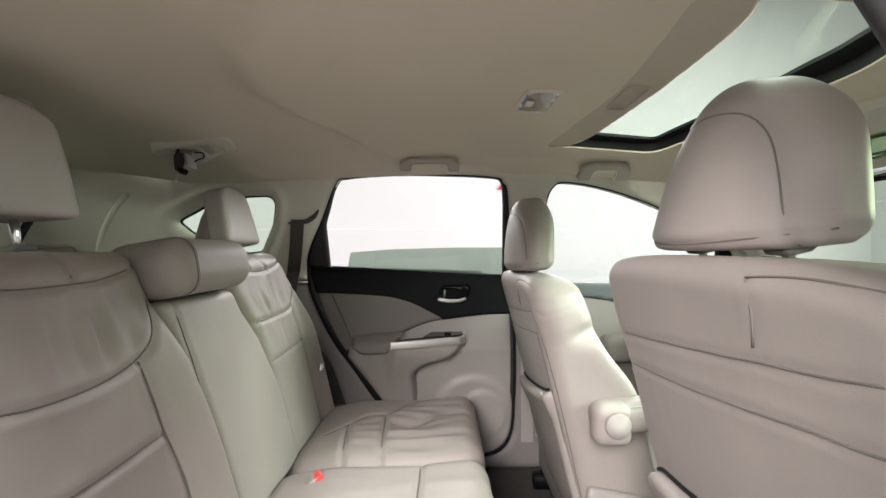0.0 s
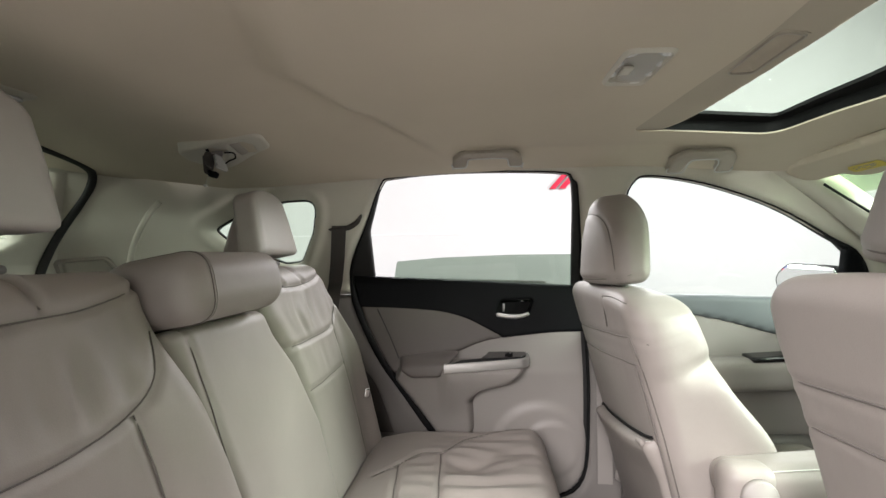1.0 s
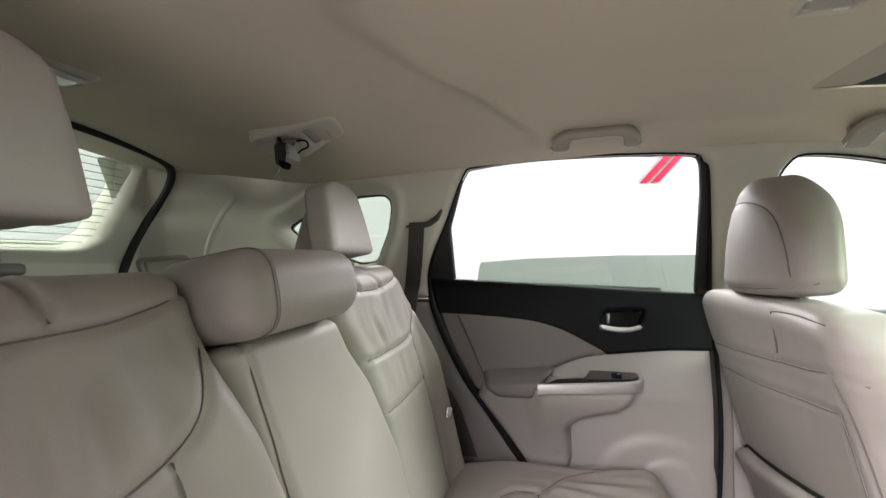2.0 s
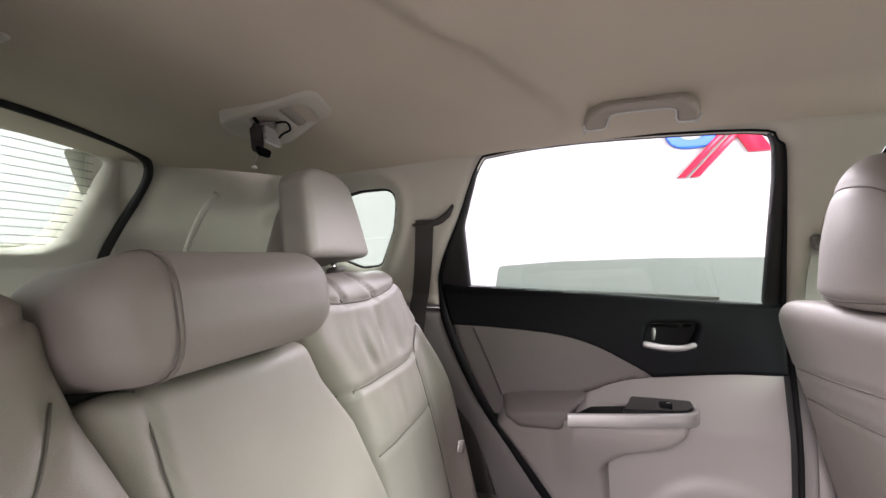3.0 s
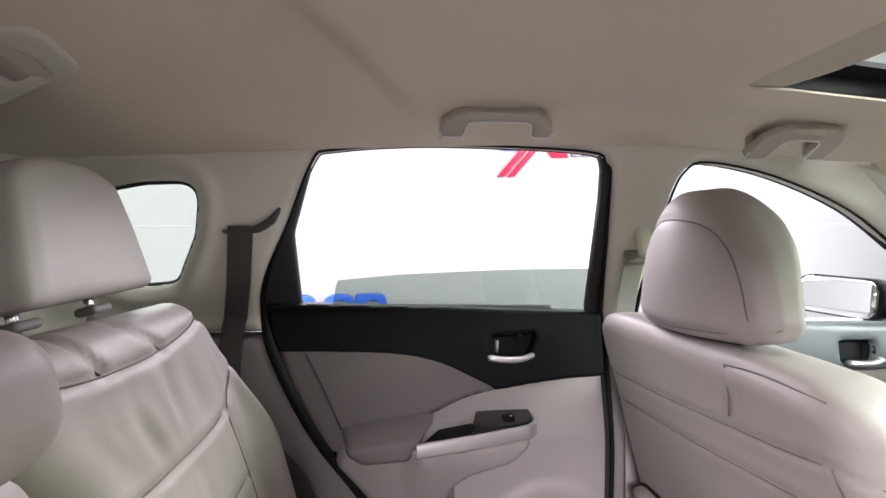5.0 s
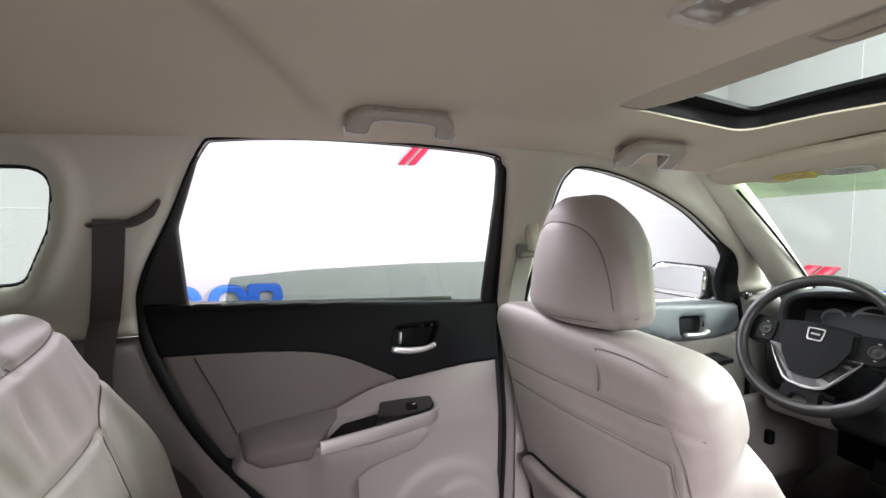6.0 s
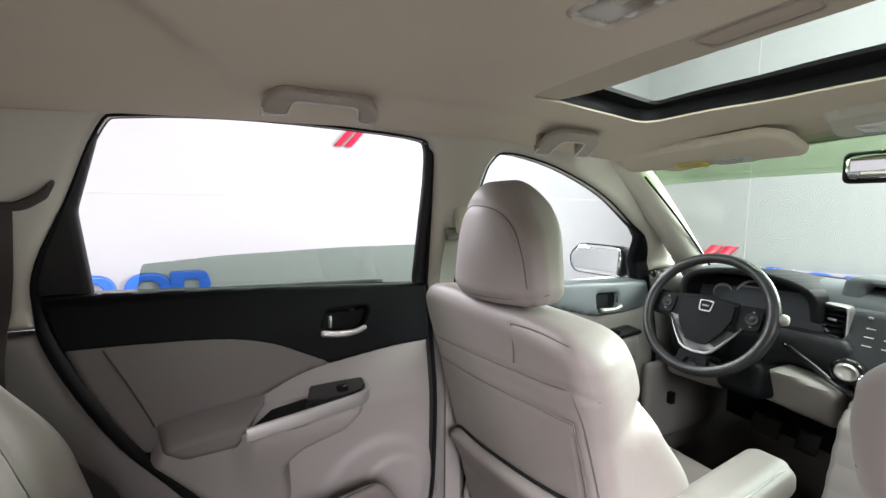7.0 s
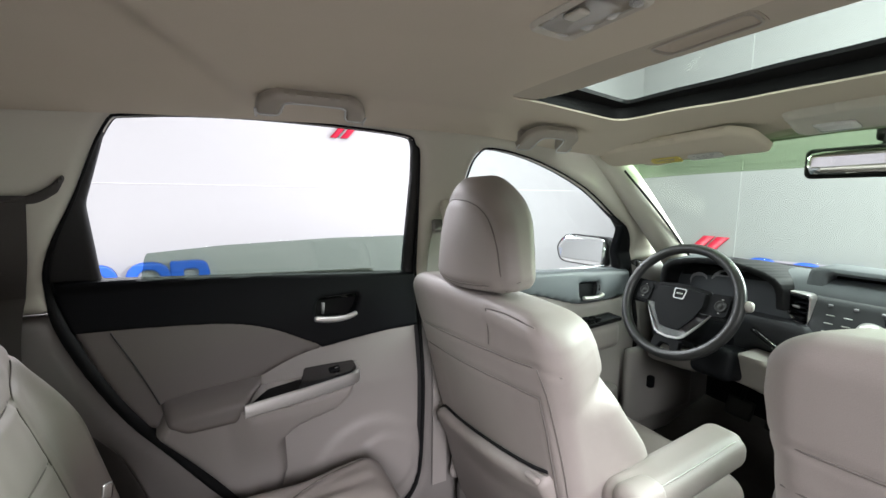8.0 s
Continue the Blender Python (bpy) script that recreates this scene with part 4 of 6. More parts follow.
driver = front_seat("driver_seat", 1.30, 0.0, 0.348, 14, 0.25, (0.142, 0.108), 0.0, "grey leather driver seat with an inboard armrest folded down")
passenger = front_seat("passenger_seat", 0.527, 0.075, 0.437, 14, 0.362, (0.148, 0.106), 0.08, "grey leather passenger seat with a map pocket")
# fold-down armrest of the driver seat
al = [(1, grown([(-0.03, 0.17), (-0.032, 0.0), (-0.03, -0.16)]), 0.003, 0.005)]
ag = upholstery((0.036, 0.043, 0.165), 0.03, 0.0075, None, al, (), 0.0)
AM = pose(0.52, 1.003, 0.86, 0, -6, 0)
arm = part("armrest", moved((np.column_stack([ag[0][:, 2], ag[0][:, 1], ag[0][:, 0]]), [f[::-1] for f in ag[1]]), AM), LEATHER, driver, "stitched leather armrest")
for R in list(SEAMS):
    for off in (0.0, 0.006):
        part("seam", moved(tube(np.column_stack([R[:, 2], R[:, 1] + off, R[:, 0] + 0.0006]), 0.0012, 5), AM), WHITELABEL, arm, "pale stitching")
part("pivot_cap", moved(lathe([(0.030, 0), (0.030, 0.006), (0.027, 0.010), (0.0, 0.011)], 28), pose(0.40, 0.957, 0.845, 90, 0, 0)), GREYPLASTIC, arm, "round plastic pivot cap")
part("arm_hub", moved(rbox(0.045, 0.03, 0.05, 0.025, 0.01), pose(0.395, 0.985, 0.84)), LEATHER, arm, "leather hub")

RECLINE = -14


def unbend(bend, pts, x):
    """Where points of the finished face lie before the form is bent."""
    P = np.array([(x, *p) for p in pts], float)
    Q = P.copy()
    for _ in range(14):
        d = bend(Q) - P
        Q[:, 1:] -= 0.8 * d[:, 1:]
    return [tuple(q) for q in Q[:, 1:]]


LEFT_LINES = [
    ([(-0.225, 0.268), (-0.171, 0.255), (-0.123, 0.249), (-0.049, 0.247), (0.03, 0.256), (0.08, 0.268), (0.13, 0.276)], 0.006),
    ([(-0.168, 0.113), (-0.122, 0.110), (-0.04, 0.111), (0.044, 0.113), (0.087, 0.123)], 0.008),
    ([(0.15, 0.19), (0.120, 0.150), (0.090, 0.120), (0.097, 0.072), (0.101, 0.008), (0.107, -0.04), (0.12, -0.28)], 0.006),
    ([(-0.115, -0.003), (-0.039, 0.0), (0.04, 0.003), (0.098, 0.005)], 0.005),
    ([(-0.148, 0.305), (-0.137, 0.278), (-0.122, 0.252)], 0.008),
    ([(-0.066, 0.30), (-0.038, 0.272), (-0.015, 0.248)], 0.008),
    ([(-0.142, 0.110), (-0.15, 0.097), (-0.168, 0.080)], 0.006),
]
RIGHT_LINES = [
    ([(-0.2, 0.254), (-0.1, 0.255), (-0.021, 0.255), (0.047, 0.256), (0.1, 0.258), (0.130, 0.263), (0.180, 0.276), (0.21, 0.290)], 0.007),
    ([(0.195, 0.215), (0.178, 0.172), (0.160, 0.143), (0.12, 0.118), (0.046, 0.106), (-0.055, 0.110), (-0.12, 0.125), (-0.16, 0.17)], 0.008),
    ([(0.130, 0.118), (0.140, 0.05), (0.146, -0.005), (0.165, -0.108), (0.17, -0.29)], 0.007),
    ([(0.144, -0.009), (0.05, -0.012), (-0.06, -0.010), (-0.15, 0.0)], 0.006),
    ([(0.046, 0.311), (0.050, 0.29), (0.057, 0.266)], 0.009),
    ([(-0.06, 0.311), (-0.062, 0.29), (-0.066, 0.268)], 0.007),
]


def rear_back(name, cy, hw, top, label, k, hr_y, rise, tip, lines, inner, swell, folds):
    """k: 1 with the door towards +y, -1 towards -y; inner: (height, half width) of the edge beside the middle seat; swell: how proud its bolster stands."""
    seat = thing(name, label, "rear seat", "rear bench seats")
    hh = (top - 0.62) / 2
    m = pose(-0.40 - 0.25 * (0.62 + hh - 0.65) - 0.075, cy, 0.62 + hh, 0, RECLINE, 0)
    zs, ws = [p[0] for p in inner], [p[1] for p in inner]

    def bend(Q):
        P = Q.copy()
        o = np.clip(Q[:, 1] * k / hw, 0, 1)          # the door side
        i = np.clip(-Q[:, 1] * k / hw, 0, 1)         # the side of the middle seat
        t = ease(0.02, hh, Q[:, 2])
        P[:, 1] *= np.where(i > 0, np.interp(Q[:, 2], zs, ws) / hw, 1)
        P[:, 1] -= k * 0.10 * t * ease(0.2, 1, o)
        P[:, 0] += 0.03 * ease(0.55, 1.0, o) * (Q[:, 0] > 0) * (1 - t)
        P[:, 0] += swell * ease(0.45, 0.85, i) * ease(-0.02, 0.05, Q[:, 0]) * ease(0.24, 0.08, Q[:, 2])
        P[:, 2] -= 0.03 * ease(0.4, 1, o)
        return P
    grooves = [(1, np.array(grown(unbend(bend, pts, 0.08))), depth, 0.0058) for pts, depth in lines]
    bk = part("backrest", moved(upholstery((0.075, hw, hh), 0.040, 0.0068, bend, grooves, folds, 0.012), m), LEATHER, seat, "creased grey leather backrest")
    seams(m, bk)

    def hbend(Q):
        P = Q.copy()
        t = np.clip((Q[:, 2] + 0.085) / 0.17, 0, 1)
        q = np.abs(Q[:, 1]) / 0.113
        P[:, 1] *= 1.0 - 0.25 * t - 0.10 * (Q[:, 0] < 0)
        P[:, 2] -= 0.026 * q ** 3 * ease(0.4, 1.0, t)
        P[:, 0] = np.where(P[:, 0] < 0, P[:, 0] * (1.05 - 1.35 * t), P[:, 0] - 0.004 * t)
        return P
    hr = upholstery((0.056, 0.113, 0.084), 0.013, 0.006, hbend, [(1, [(0.104, -0.082), (0.104, 0.08)], 0.002, 0.004), (1, [(-0.104, -0.082), (-0.104, 0.08)], 0.002, 0.004)], (), 0.006)
    HM = pose(-0.642, hr_y, top + 0.102 + rise, 0, -tip, 4 * k)
    hd = part("headrest", moved(hr, HM), LEATHER, seat, "wedge-shaped leather headrest")
    for s in (-1, 1):
        part("headrest_post", tube([(-0.625, hr_y + 0.055 * s, top - 0.03), (-0.635, hr_y + 0.055 * s, top + 0.05 + rise)], 0.006, 10), CHROME, seat, "chrome post")
        part("post_sleeve", moved(rbox(0.014, 0.018, 0.006, 0.005, 0.005), pose(-0.625, hr_y + 0.055 * s, top + 0.004, 0, RECLINE, 0)), TAUPE, seat)
    return seat


rear_back("rear_passenger_seat", 1.265, 0.235, 1.235, "creased grey leather rear seat beside the door", 1, 1.214, 0.0, 12, LEFT_LINES,
                      [(-0.3, 0.115), (-0.04, 0.125), (0.06, 0.145), (0.113, 0.172), (0.19, 0.225), (0.3, 0.24)], 0.0,
                      [(1, (-0.04, 0.18), (0.10, 0.055), 0.013, 34), (1, (-0.05, 0.07), (0.1, 0.05), 0.007, 22), (1, (0.03, -0.07), (0.12, 0.1), 0.008, 12), (1, (0.15, 0.10), (0.05, 0.12), 0.008, 18)])
rear_back("rear_passenger_seat", 0.545, 0.235, 1.245, "creased grey leather rear seat beside the open door", -1, 0.560, 0.030, 4, RIGHT_LINES,
                       [(-0.3, 0.305), (-0.1, 0.288), (0.0, 0.271), (0.1, 0.245), (0.2, 0.219), (0.3, 0.203)], 0.03,
                       [(1, (0.07, 0.185), (0.12, 0.07), 0.016, 36), (1, (0.0, 0.05), (0.12, 0.06), 0.007, 18), (1, (0.0, -0.12), (0.14, 0.1), 0.006, 10)])
middle = thing("middle_passenger_seat", "grey leather middle seat with a folded armrest and a roll headrest", "rear seat", "rear bench seats")
mid_m = pose(-0.40 - 0.25 * (0.89 - 0.65) - 0.075, 0.905, 0.89, 0, RECLINE, 0)


def mid_bend(Q):
    """The folded armrest's back leans over to the wider of its neighbours."""
    P = Q.copy()
    lo = np.interp(Q[:, 2], [-0.25, -0.143, -0.025, 0.131, 0.25], [-0.052, -0.060, -0.073, -0.112, -0.150])
    hi = np.interp(Q[:, 2], [-0.25, -0.04, 0.11, 0.19, 0.25], [0.262, 0.258, 0.205, 0.150, 0.130])
    P[:, 1] = lo + (hi - lo) * (Q[:, 1] / 0.15 + 1) / 2
    P[:, 0] += 0.004
    return P


mid_lines = [(1, np.array(grown(unbend(mid_bend, pts, 0.08))), 0.006, 0.0055) for pts in ([(-0.104, 0.25), (-0.090, 0.131), (-0.066, -0.025), (-0.056, -0.143), (-0.048, -0.25)],)]
mb = part("backrest", moved(upholstery((0.075, 0.15, 0.253), 0.022, 0.0075, mid_bend, mid_lines, [(1, (0.02, 0), (0.1, 0.2), 0.005, 8)], 0.006), mid_m), LEATHER, middle, "smooth leather armrest back")
seams(mid_m, mb)
# Dark filler block that supplies the shadow line below the roll.
part("gap_shade_strip", moved(rbox(0.03, 0.135, 0.03, 0.01, 0.03), pose(-0.585, 0.905, 1.145)), CARPET, middle, "dark block added as shade in the gap under the roll")
RM = pose(-0.55, 0.89, 1.208, 0, -10, 0)
mh = part("headrest", moved(upholstery((0.085, 0.143, 0.056), 0.044, 0.0075), RM), LEATHER, middle, "padded roll headrest")
loop = round_poly([(-0.0855, -0.0565), (0.0855, -0.0565), (0.0855, 0.0565), (-0.0855, 0.0565)], 0.044)
for off in (0.0, 0.006):
    part("seam", moved(tube(np.column_stack([loop[:, 0], 0 * loop[:, 0] - 0.10 + off, loop[:, 1]]), 0.0009, 5, True), RM), LEATHER if off else THREAD, mh)


def rear_cushion(name, cy, hw, lines, folds, label):
    c = thing(name, label, "seat cushion", "rear bench cushions")
    # built on end so that the seat face is local +x, then laid down
    def bend(Q):
        P = Q.copy()
        P[:, 0] += 0.02 * ease(0.05, 0.24, Q[:, 2]) - 0.02 * ease(-0.1, -0.26, Q[:, 2])
        return P
    geo = upholstery((0.10, hw, 0.27), 0.055, 0.0085, bend, lines, folds, 0.012)
    V = geo[0]
    W = np.column_stack([V[:, 2] - 0.155, V[:, 1] + cy, V[:, 0] + 0.605])
    cm = part("cushion", (W, [f[::-1] for f in geo[1]]), LEATHER, c, "creased grey leather")
    for R in list(SEAMS):
        part("seam", tube(np.column_stack([R[:, 2] - 0.155, R[:, 1] + cy, R[:, 0] + 0.605]), 0.0016, 5), THREAD, cm)
    return c


rear_cushion("rear_seat_cushion", 1.31, 0.225, [(1, grown([(-0.031, -0.134), (-0.12, -0.124), (-0.22, -0.112)]), 0.007, 0.006), (1, grown([(0.024, -0.027), (-0.09, -0.020), (-0.22, -0.010)]), 0.007, 0.006), (1, grown([(-0.07, -0.2), (-0.031, -0.134), (0.030, -0.08), (0.028, -0.029), (0.07, 0.0), (0.13, 0.038), (0.175, 0.12), (0.19, 0.22)]), 0.007, 0.006)],
             [(1, (-0.02, 0.08), (0.17, 0.12), 0.026, 30), (1, (-0.10, -0.07), (0.10, 0.045), 0.014, 36)], "creased grey leather cushion beside the rear door")
rear_cushion("rear_seat_cushion", 0.665, 0.415, [(1, [(0.2, 0.27), (0.2, -0.27)], 0.006, 0.006), (1, [(-0.16, 0.27), (-0.16, -0.27)], 0.006, 0.006), (1, [(-0.4, 0.1), (0.4, 0.1)], 0.005, 0.006)],
             [(1, (-0.2, 0.05), (0.2, 0.15), 0.012, 16), (1, (0.28, 0.1), (0.12, 0.15), 0.008, 20)], "wide grey leather cushion of the rear bench")
bench = part("bench_base", moved(rbox(0.24, 0.64, 0.06, 0.02, 0.05), pose(-0.18, MID, 0.46)), CARPET)
tagged(bench, "dark carpeted plinth under the rear bench", "seat plinth", kind="structure")

# ---- dashboard and steering wheel ----
dash = thing("dashboard", "charcoal moulded dashboard with grey lower panels", "dashboard")
prof = spline([(1.62, 1.10), (1.5, 1.135), (1.36, 1.15), (1.26, 1.148), (1.205, 1.125), (1.185, 1.08), (1.19, 1.0), (1.21, 0.92), (1.25, 0.86), (1.36, 0.82), (1.6, 0.8)], 5)
ys = np.linspace(0.26, 1.555, 40)
V = [(p[0] + 0.03 * ((y - MID) / 0.65) ** 2, y, p[1]) for y in ys for p in prof]
n = len(prof)
F = [[i * n + j, i * n + j + 1, (i + 1) * n + j + 1, (i + 1) * n + j] for i in range(len(ys) - 1) for j in range(n - 1)]
F += [list(range(n))[::-1], [(len(ys) - 1) * n + j for j in range(n)]]
part("dash_body", (np.array(V), F), DASH, dash, "charcoal grained dash top", 50)
hood_o = spline([(1.13, 1.06), (1.14, 1.13), (1.2, 1.165), (1.315, 1.18), (1.43, 1.165), (1.49, 1.13), (1.5, 1.06)], 6)
hood_i = spline([(1.15, 1.06), (1.16, 1.12), (1.21, 1.148), (1.315, 1.16), (1.42, 1.148), (1.47, 1.12), (1.48, 1.06)], 6)
hood = np.vstack([hood_o, hood_i[::-1]])
part("instrument_hood", sheet(hood, [], lambda u, v, d: (1.13 + 0.1 * np.clip(1.15 - v, 0, 1) + roll(d, 0.006, 0.006), u, v), 0.006, (0.25, 0, -0.02)), BLACKTRIM, dash, "black instrument hood", 50)
part("instrument_face", sheet(round_poly([(1.16, 1.02), (1.16, 1.14), (1.47, 1.14), (1.47, 1.02)], 0.03), [], lambda u, v, d: (0 * u + 1.215 - 0.15 * (v - 1.08), u, v), 0.02, (0.01, 0, 0)), BLACKTRIM, dash, "black instrument face")
for cy, r in ((1.315, 0.055), (1.225, 0.032), (1.405, 0.032)):
    part("gauge_ring", moved(lathe([(r, 0), (r, 0.006), (r - 0.004, 0.008), (r - 0.008, 0.003), (0, 0.003)], 32), pose(1.212, cy, 1.085, 0, -90, 0)), GREYLETTER, dash, "grey gauge ring")


def face_panel(outline, at, step, thick, r=0.006):
    """A panel that faces the cabin, drawn in (y, z) and laid at x = at(y, z)."""
    return sheet(outline, [], lambda u, v, d: (at(u, v) + roll(d, r, r), u, v), step, (thick, 0, 0))


KNEE = lambda u, v: 1.10 + 0.45 * (v - 0.87) * -1 + 0.0 * u
part("knee_panel", face_panel(round_poly([(1.065, 0.915, 0.02), (1.20, 0.93, 0.03), (1.285, 0.825, 0.02), (1.07, 0.80, 0.02)]), KNEE, 0.01, 0.08, 0.012), GREYPLASTIC, dash, "grey knee panel", 60)
part("knee_panel", face_panel(round_poly([(1.345, 0.855, 0.02), (1.53, 0.835, 0.02), (1.53, 0.78, 0.02), (1.345, 0.795, 0.02)]), KNEE, 0.01, 0.08, 0.012), GREYPLASTIC, dash, "grey knee panel", 60)
part("lower_dash", face_panel(round_poly([(1.06, 0.93), (1.06, 1.03), (1.55, 1.03), (1.55, 0.85), (1.30, 0.85), (1.20, 0.93)], 0.02), lambda u, v: 1.15 - 0.3 * (v - 0.95), 0.015, 0.08, 0.012), CHARCOAL, dash, "dark charcoal lower dash", 60)
part("trim_bow", tube(spline([(1.14, 1.20, 0.99), (1.125, 1.13, 0.955), (1.10, 1.06, 0.925), (1.08, 0.98, 0.905)], 6), 0.008, 8), GLOSSBLACK, dash, "gloss black trim bow")
part("column_shroud", moved(rbox(0.12, 0.062, 0.052, 0.04, 0.01), pose(1.08, 1.315, 0.965, 0, 20, 0)), DARK, dash, "black column shroud")
part("lower_shroud", moved(rbox(0.06, 0.06, 0.05, 0.025, 0.01), pose(1.10, 1.26, 0.88, 0, 10, 0)), DARK, dash, "black lower shroud")
part("kick_panel", moved(rbox(0.20, 0.014, 0.15, 0.012, 0.02), pose(1.28, 1.575, 0.66)), TAUPE, dash, "taupe kick panel")
part("bonnet_latch", moved(rbox(0.012, 0.014, 0.022, 0.005, 0.006), pose(1.20, 1.555, 0.67)), DARK, dash, "small black release lever")

wheel = thing("steering_wheel", "black leather steering wheel with silver spoke trim", "steering wheel")
WM = pose(0.965, 1.319, 1.066, 0, -66, 0)      # local z points at the driver
wheel.matrix_world = WM @ Matrix.Scale(0.93, 4)
a = np.linspace(0, 2 * math.pi, 64, endpoint=False)
part("rim", tube(np.column_stack([0.175 * np.cos(a), 0.178 * np.sin(a), 0 * a]), 0.0158, 14, True), WHEELSKIN, wheel, "black leather rim")
hub_outline = round_poly([(0.050, -0.088, 0.012), (0.060, 0.0, 0.3), (0.050, 0.088, 0.012), (-0.004, 0.092, 0.02), (-0.05, 0.074, 0.04), (-0.100, 0.038, 0.014), (-0.106, 0.0, 0.2), (-0.100, -0.038, 0.014), (-0.05, -0.074, 0.04), (-0.004, -0.092, 0.02)])
part("airbag_cover", prism(hub_outline, 0.034, pose(0, 0, -0.035), 0.012, 3), DARK, wheel, "black airbag cover", 60)
for s in (-1, 1):
    part("spoke", prism(round_poly([(0.048, 0.08 * s), (0.052, 0.172 * s), (-0.030, 0.172 * s), (-0.026, 0.08 * s)], 0.014), 0.022, pose(0, 0, -0.034), 0.006), DARK, wheel, "black spoke with buttons", 60)
    pad_o = round_poly([(0.042, 0.098 * s), (0.042, 0.150 * s), (-0.020, 0.150 * s), (-0.022, 0.100 * s)], 0.016)
    pad = part("button_pad", prism(pad_o, 0.005, pose(0, 0, -0.0125), 0.002), DARK, wheel, "black button pad", 60)
    part("button_ring", moved(lathe([(0.017, 0), (0.017, 0.0025), (0.0145, 0.003), (0.0135, 0.0012), (0.006, 0.0012), (0.0055, 0.0025), (0.0, 0.003)], 24), pose(0.012, 0.125 * s, -0.0076)), RUBBER, pad, "round rocker")
    for q in (-1, 1):
        part("print_bar", moved(rbox(0.0008, 0.0035, 0.0004, 0.0003, 0.003), pose(0.012 + 0.021 * q, 0.125 * s, -0.0072)), WHITELABEL, pad, "pale printed mark")


def strip_outline(line, w):
    """A flat band of width w along an open line."""
    P = np.array(line, float)
    T = np.gradient(P, axis=0)
    N = np.column_stack([-T[:, 1], T[:, 0]]) / np.linalg.norm(T, axis=1, keepdims=True)
    ws = np.broadcast_to(np.array(w, float), (len(P),))[:, None] / 2
    return np.vstack([P + N * ws, (P - N * ws)[::-1]])


vee = np.vstack([spline([(-0.020, 0.104), (-0.05, 0.086), (-0.085, 0.062), (-0.106, 0.045)], 4), spline([(-0.113, 0.030), (-0.116, 0.0), (-0.113, -0.030)], 4), spline([(-0.106, -0.045), (-0.085, -0.062), (-0.05, -0.086), (-0.020, -0.104)], 4)])
part("spoke_trim", prism(strip_outline(vee, np.interp(np.arange(len(vee)), [0, 5, 13, len(vee) - 14, len(vee) - 6, len(vee) - 1], [0.003, 0.006, 0.0085, 0.0085, 0.006, 0.003])), 0.008, pose(0, 0, -0.016), 0.0025), SATIN, wheel, "satin silver spoke trim", 50)
part("lower_bridge", prism(round_poly([(-0.12, -0.045), (-0.12, 0.045), (-0.166, 0.05), (-0.166, 0.022), (-0.142, 0.014), (-0.142, -0.014), (-0.166, -0.022), (-0.166, -0.05)], 0.008), 0.012, pose(0, 0, -0.025), 0.004), DARK, wheel, "black lower bridge", 60)
em = round_poly([(0.040, -0.021), (0.040, 0.021), (0.006, 0.017), (0.006, -0.017)], 0.006)
part("emblem_bar", moved(rbox(0.003, 0.010, 0.0012, 0.001, 0.003), pose(0.023, 0, 0.0008)), SATIN, wheel, "plain satin bar")
part("emblem_frame", sheet(em, [inset(em, 0.0035)], lambda u, v, d: (u, v, 0 * u + 0.001), 0.0025, (0, 0, -0.003)), SATIN, wheel, "plain satin emblem frame", 50)
stalk = thing("indicator_stalk", "black control stalk with a pale round tip behind the wheel", "control stalk")
part("lever", tube([(1.02, 1.28, 1.06), (1.0, 1.2, 1.075), (0.985, 1.15, 1.085)], [0.008, 0.007, 0.008], 10), DARK, stalk)
part("tip", moved(lathe([(0.002, -0.012), (0.012, -0.01), (0.015, 0), (0.012, 0.01), (0.002, 0.012)], 16), pose(0.983, 1.14, 1.087, 90, 0, 0)), GREYPLASTIC, stalk, "pale stalk tip")

# ---- centre stack ----
stack = thing("centre_stack", "charcoal centre stack with radio, vents and screen", "centre console")
FACE = lambda u, v: 1.19 - 0.42 * np.clip(1.12 - v, 0, 1) + 0.0 * u
part("stack_face", face_panel(round_poly([(0.70, 1.11, 0.02), (1.11, 1.11, 0.02), (1.075, 1.0, 0.03), (1.03, 0.90, 0.03), (0.78, 0.90, 0.03), (0.735, 1.0, 0.03)]), FACE, 0.012, 0.10, 0.01), CHARCOAL, stack, "charcoal stack face", 60)
SCREEN = round_poly([(0.735, 1.112), (0.735, 1.163), (1.075, 1.163), (1.075, 1.112)], 0.008)
part("screen_frame", sheet(round_poly([(0.69, 1.10, 0.02), (0.69, 1.18, 0.02), (1.12, 1.18, 0.02), (1.12, 1.10, 0.02)]), [SCREEN], lambda u, v, d: (1.205 + 0.35 * (v - 1.10) + roll(d, 0.008, 0.008), u, v), 0.007, (0.12, 0, 0)), DASH, stack, "charcoal screen frame", 50)
part("screen", moved(rbox(0.004, 0.172, 0.028, 0.003, 0.02), pose(1.275, MID, 1.137, 0, 18, 0)), GLOSSBLACK, stack, "dark information screen")
for k in range(6):
    y = 1.045 - 0.05 * k
    part("radio_button", moved(rbox(0.003, 0.005, 0.003, 0.002, 0.003), pose(float(FACE(y, 1.092)) - 0.001, y, 1.092, 0, -22, 0)), GREYLETTER, stack, "pale radio button")
for r in range(3):
    for y in (1.04, 1.005, 0.80, 0.765):
        z = 1.068 - 0.02 * r
        part("print_bar", moved(rbox(0.0012, 0.009, 0.0012, 0.001, 0.004), pose(float(FACE(y, z)) - 0.001, y, z, 0, -22, 0)), WHITELABEL, stack, "pale printed bar")
part("volume_knob", moved(lathe([(0.030, 0), (0.030, 0.012), (0.027, 0.020), (0.020, 0.021), (0.018, 0.016), (0.0, 0.016)], 32), pose(float(FACE(0.955, 1.045)), 0.955, 1.045, 0, -112, 0)), SILVER, stack, "silver ringed knob")
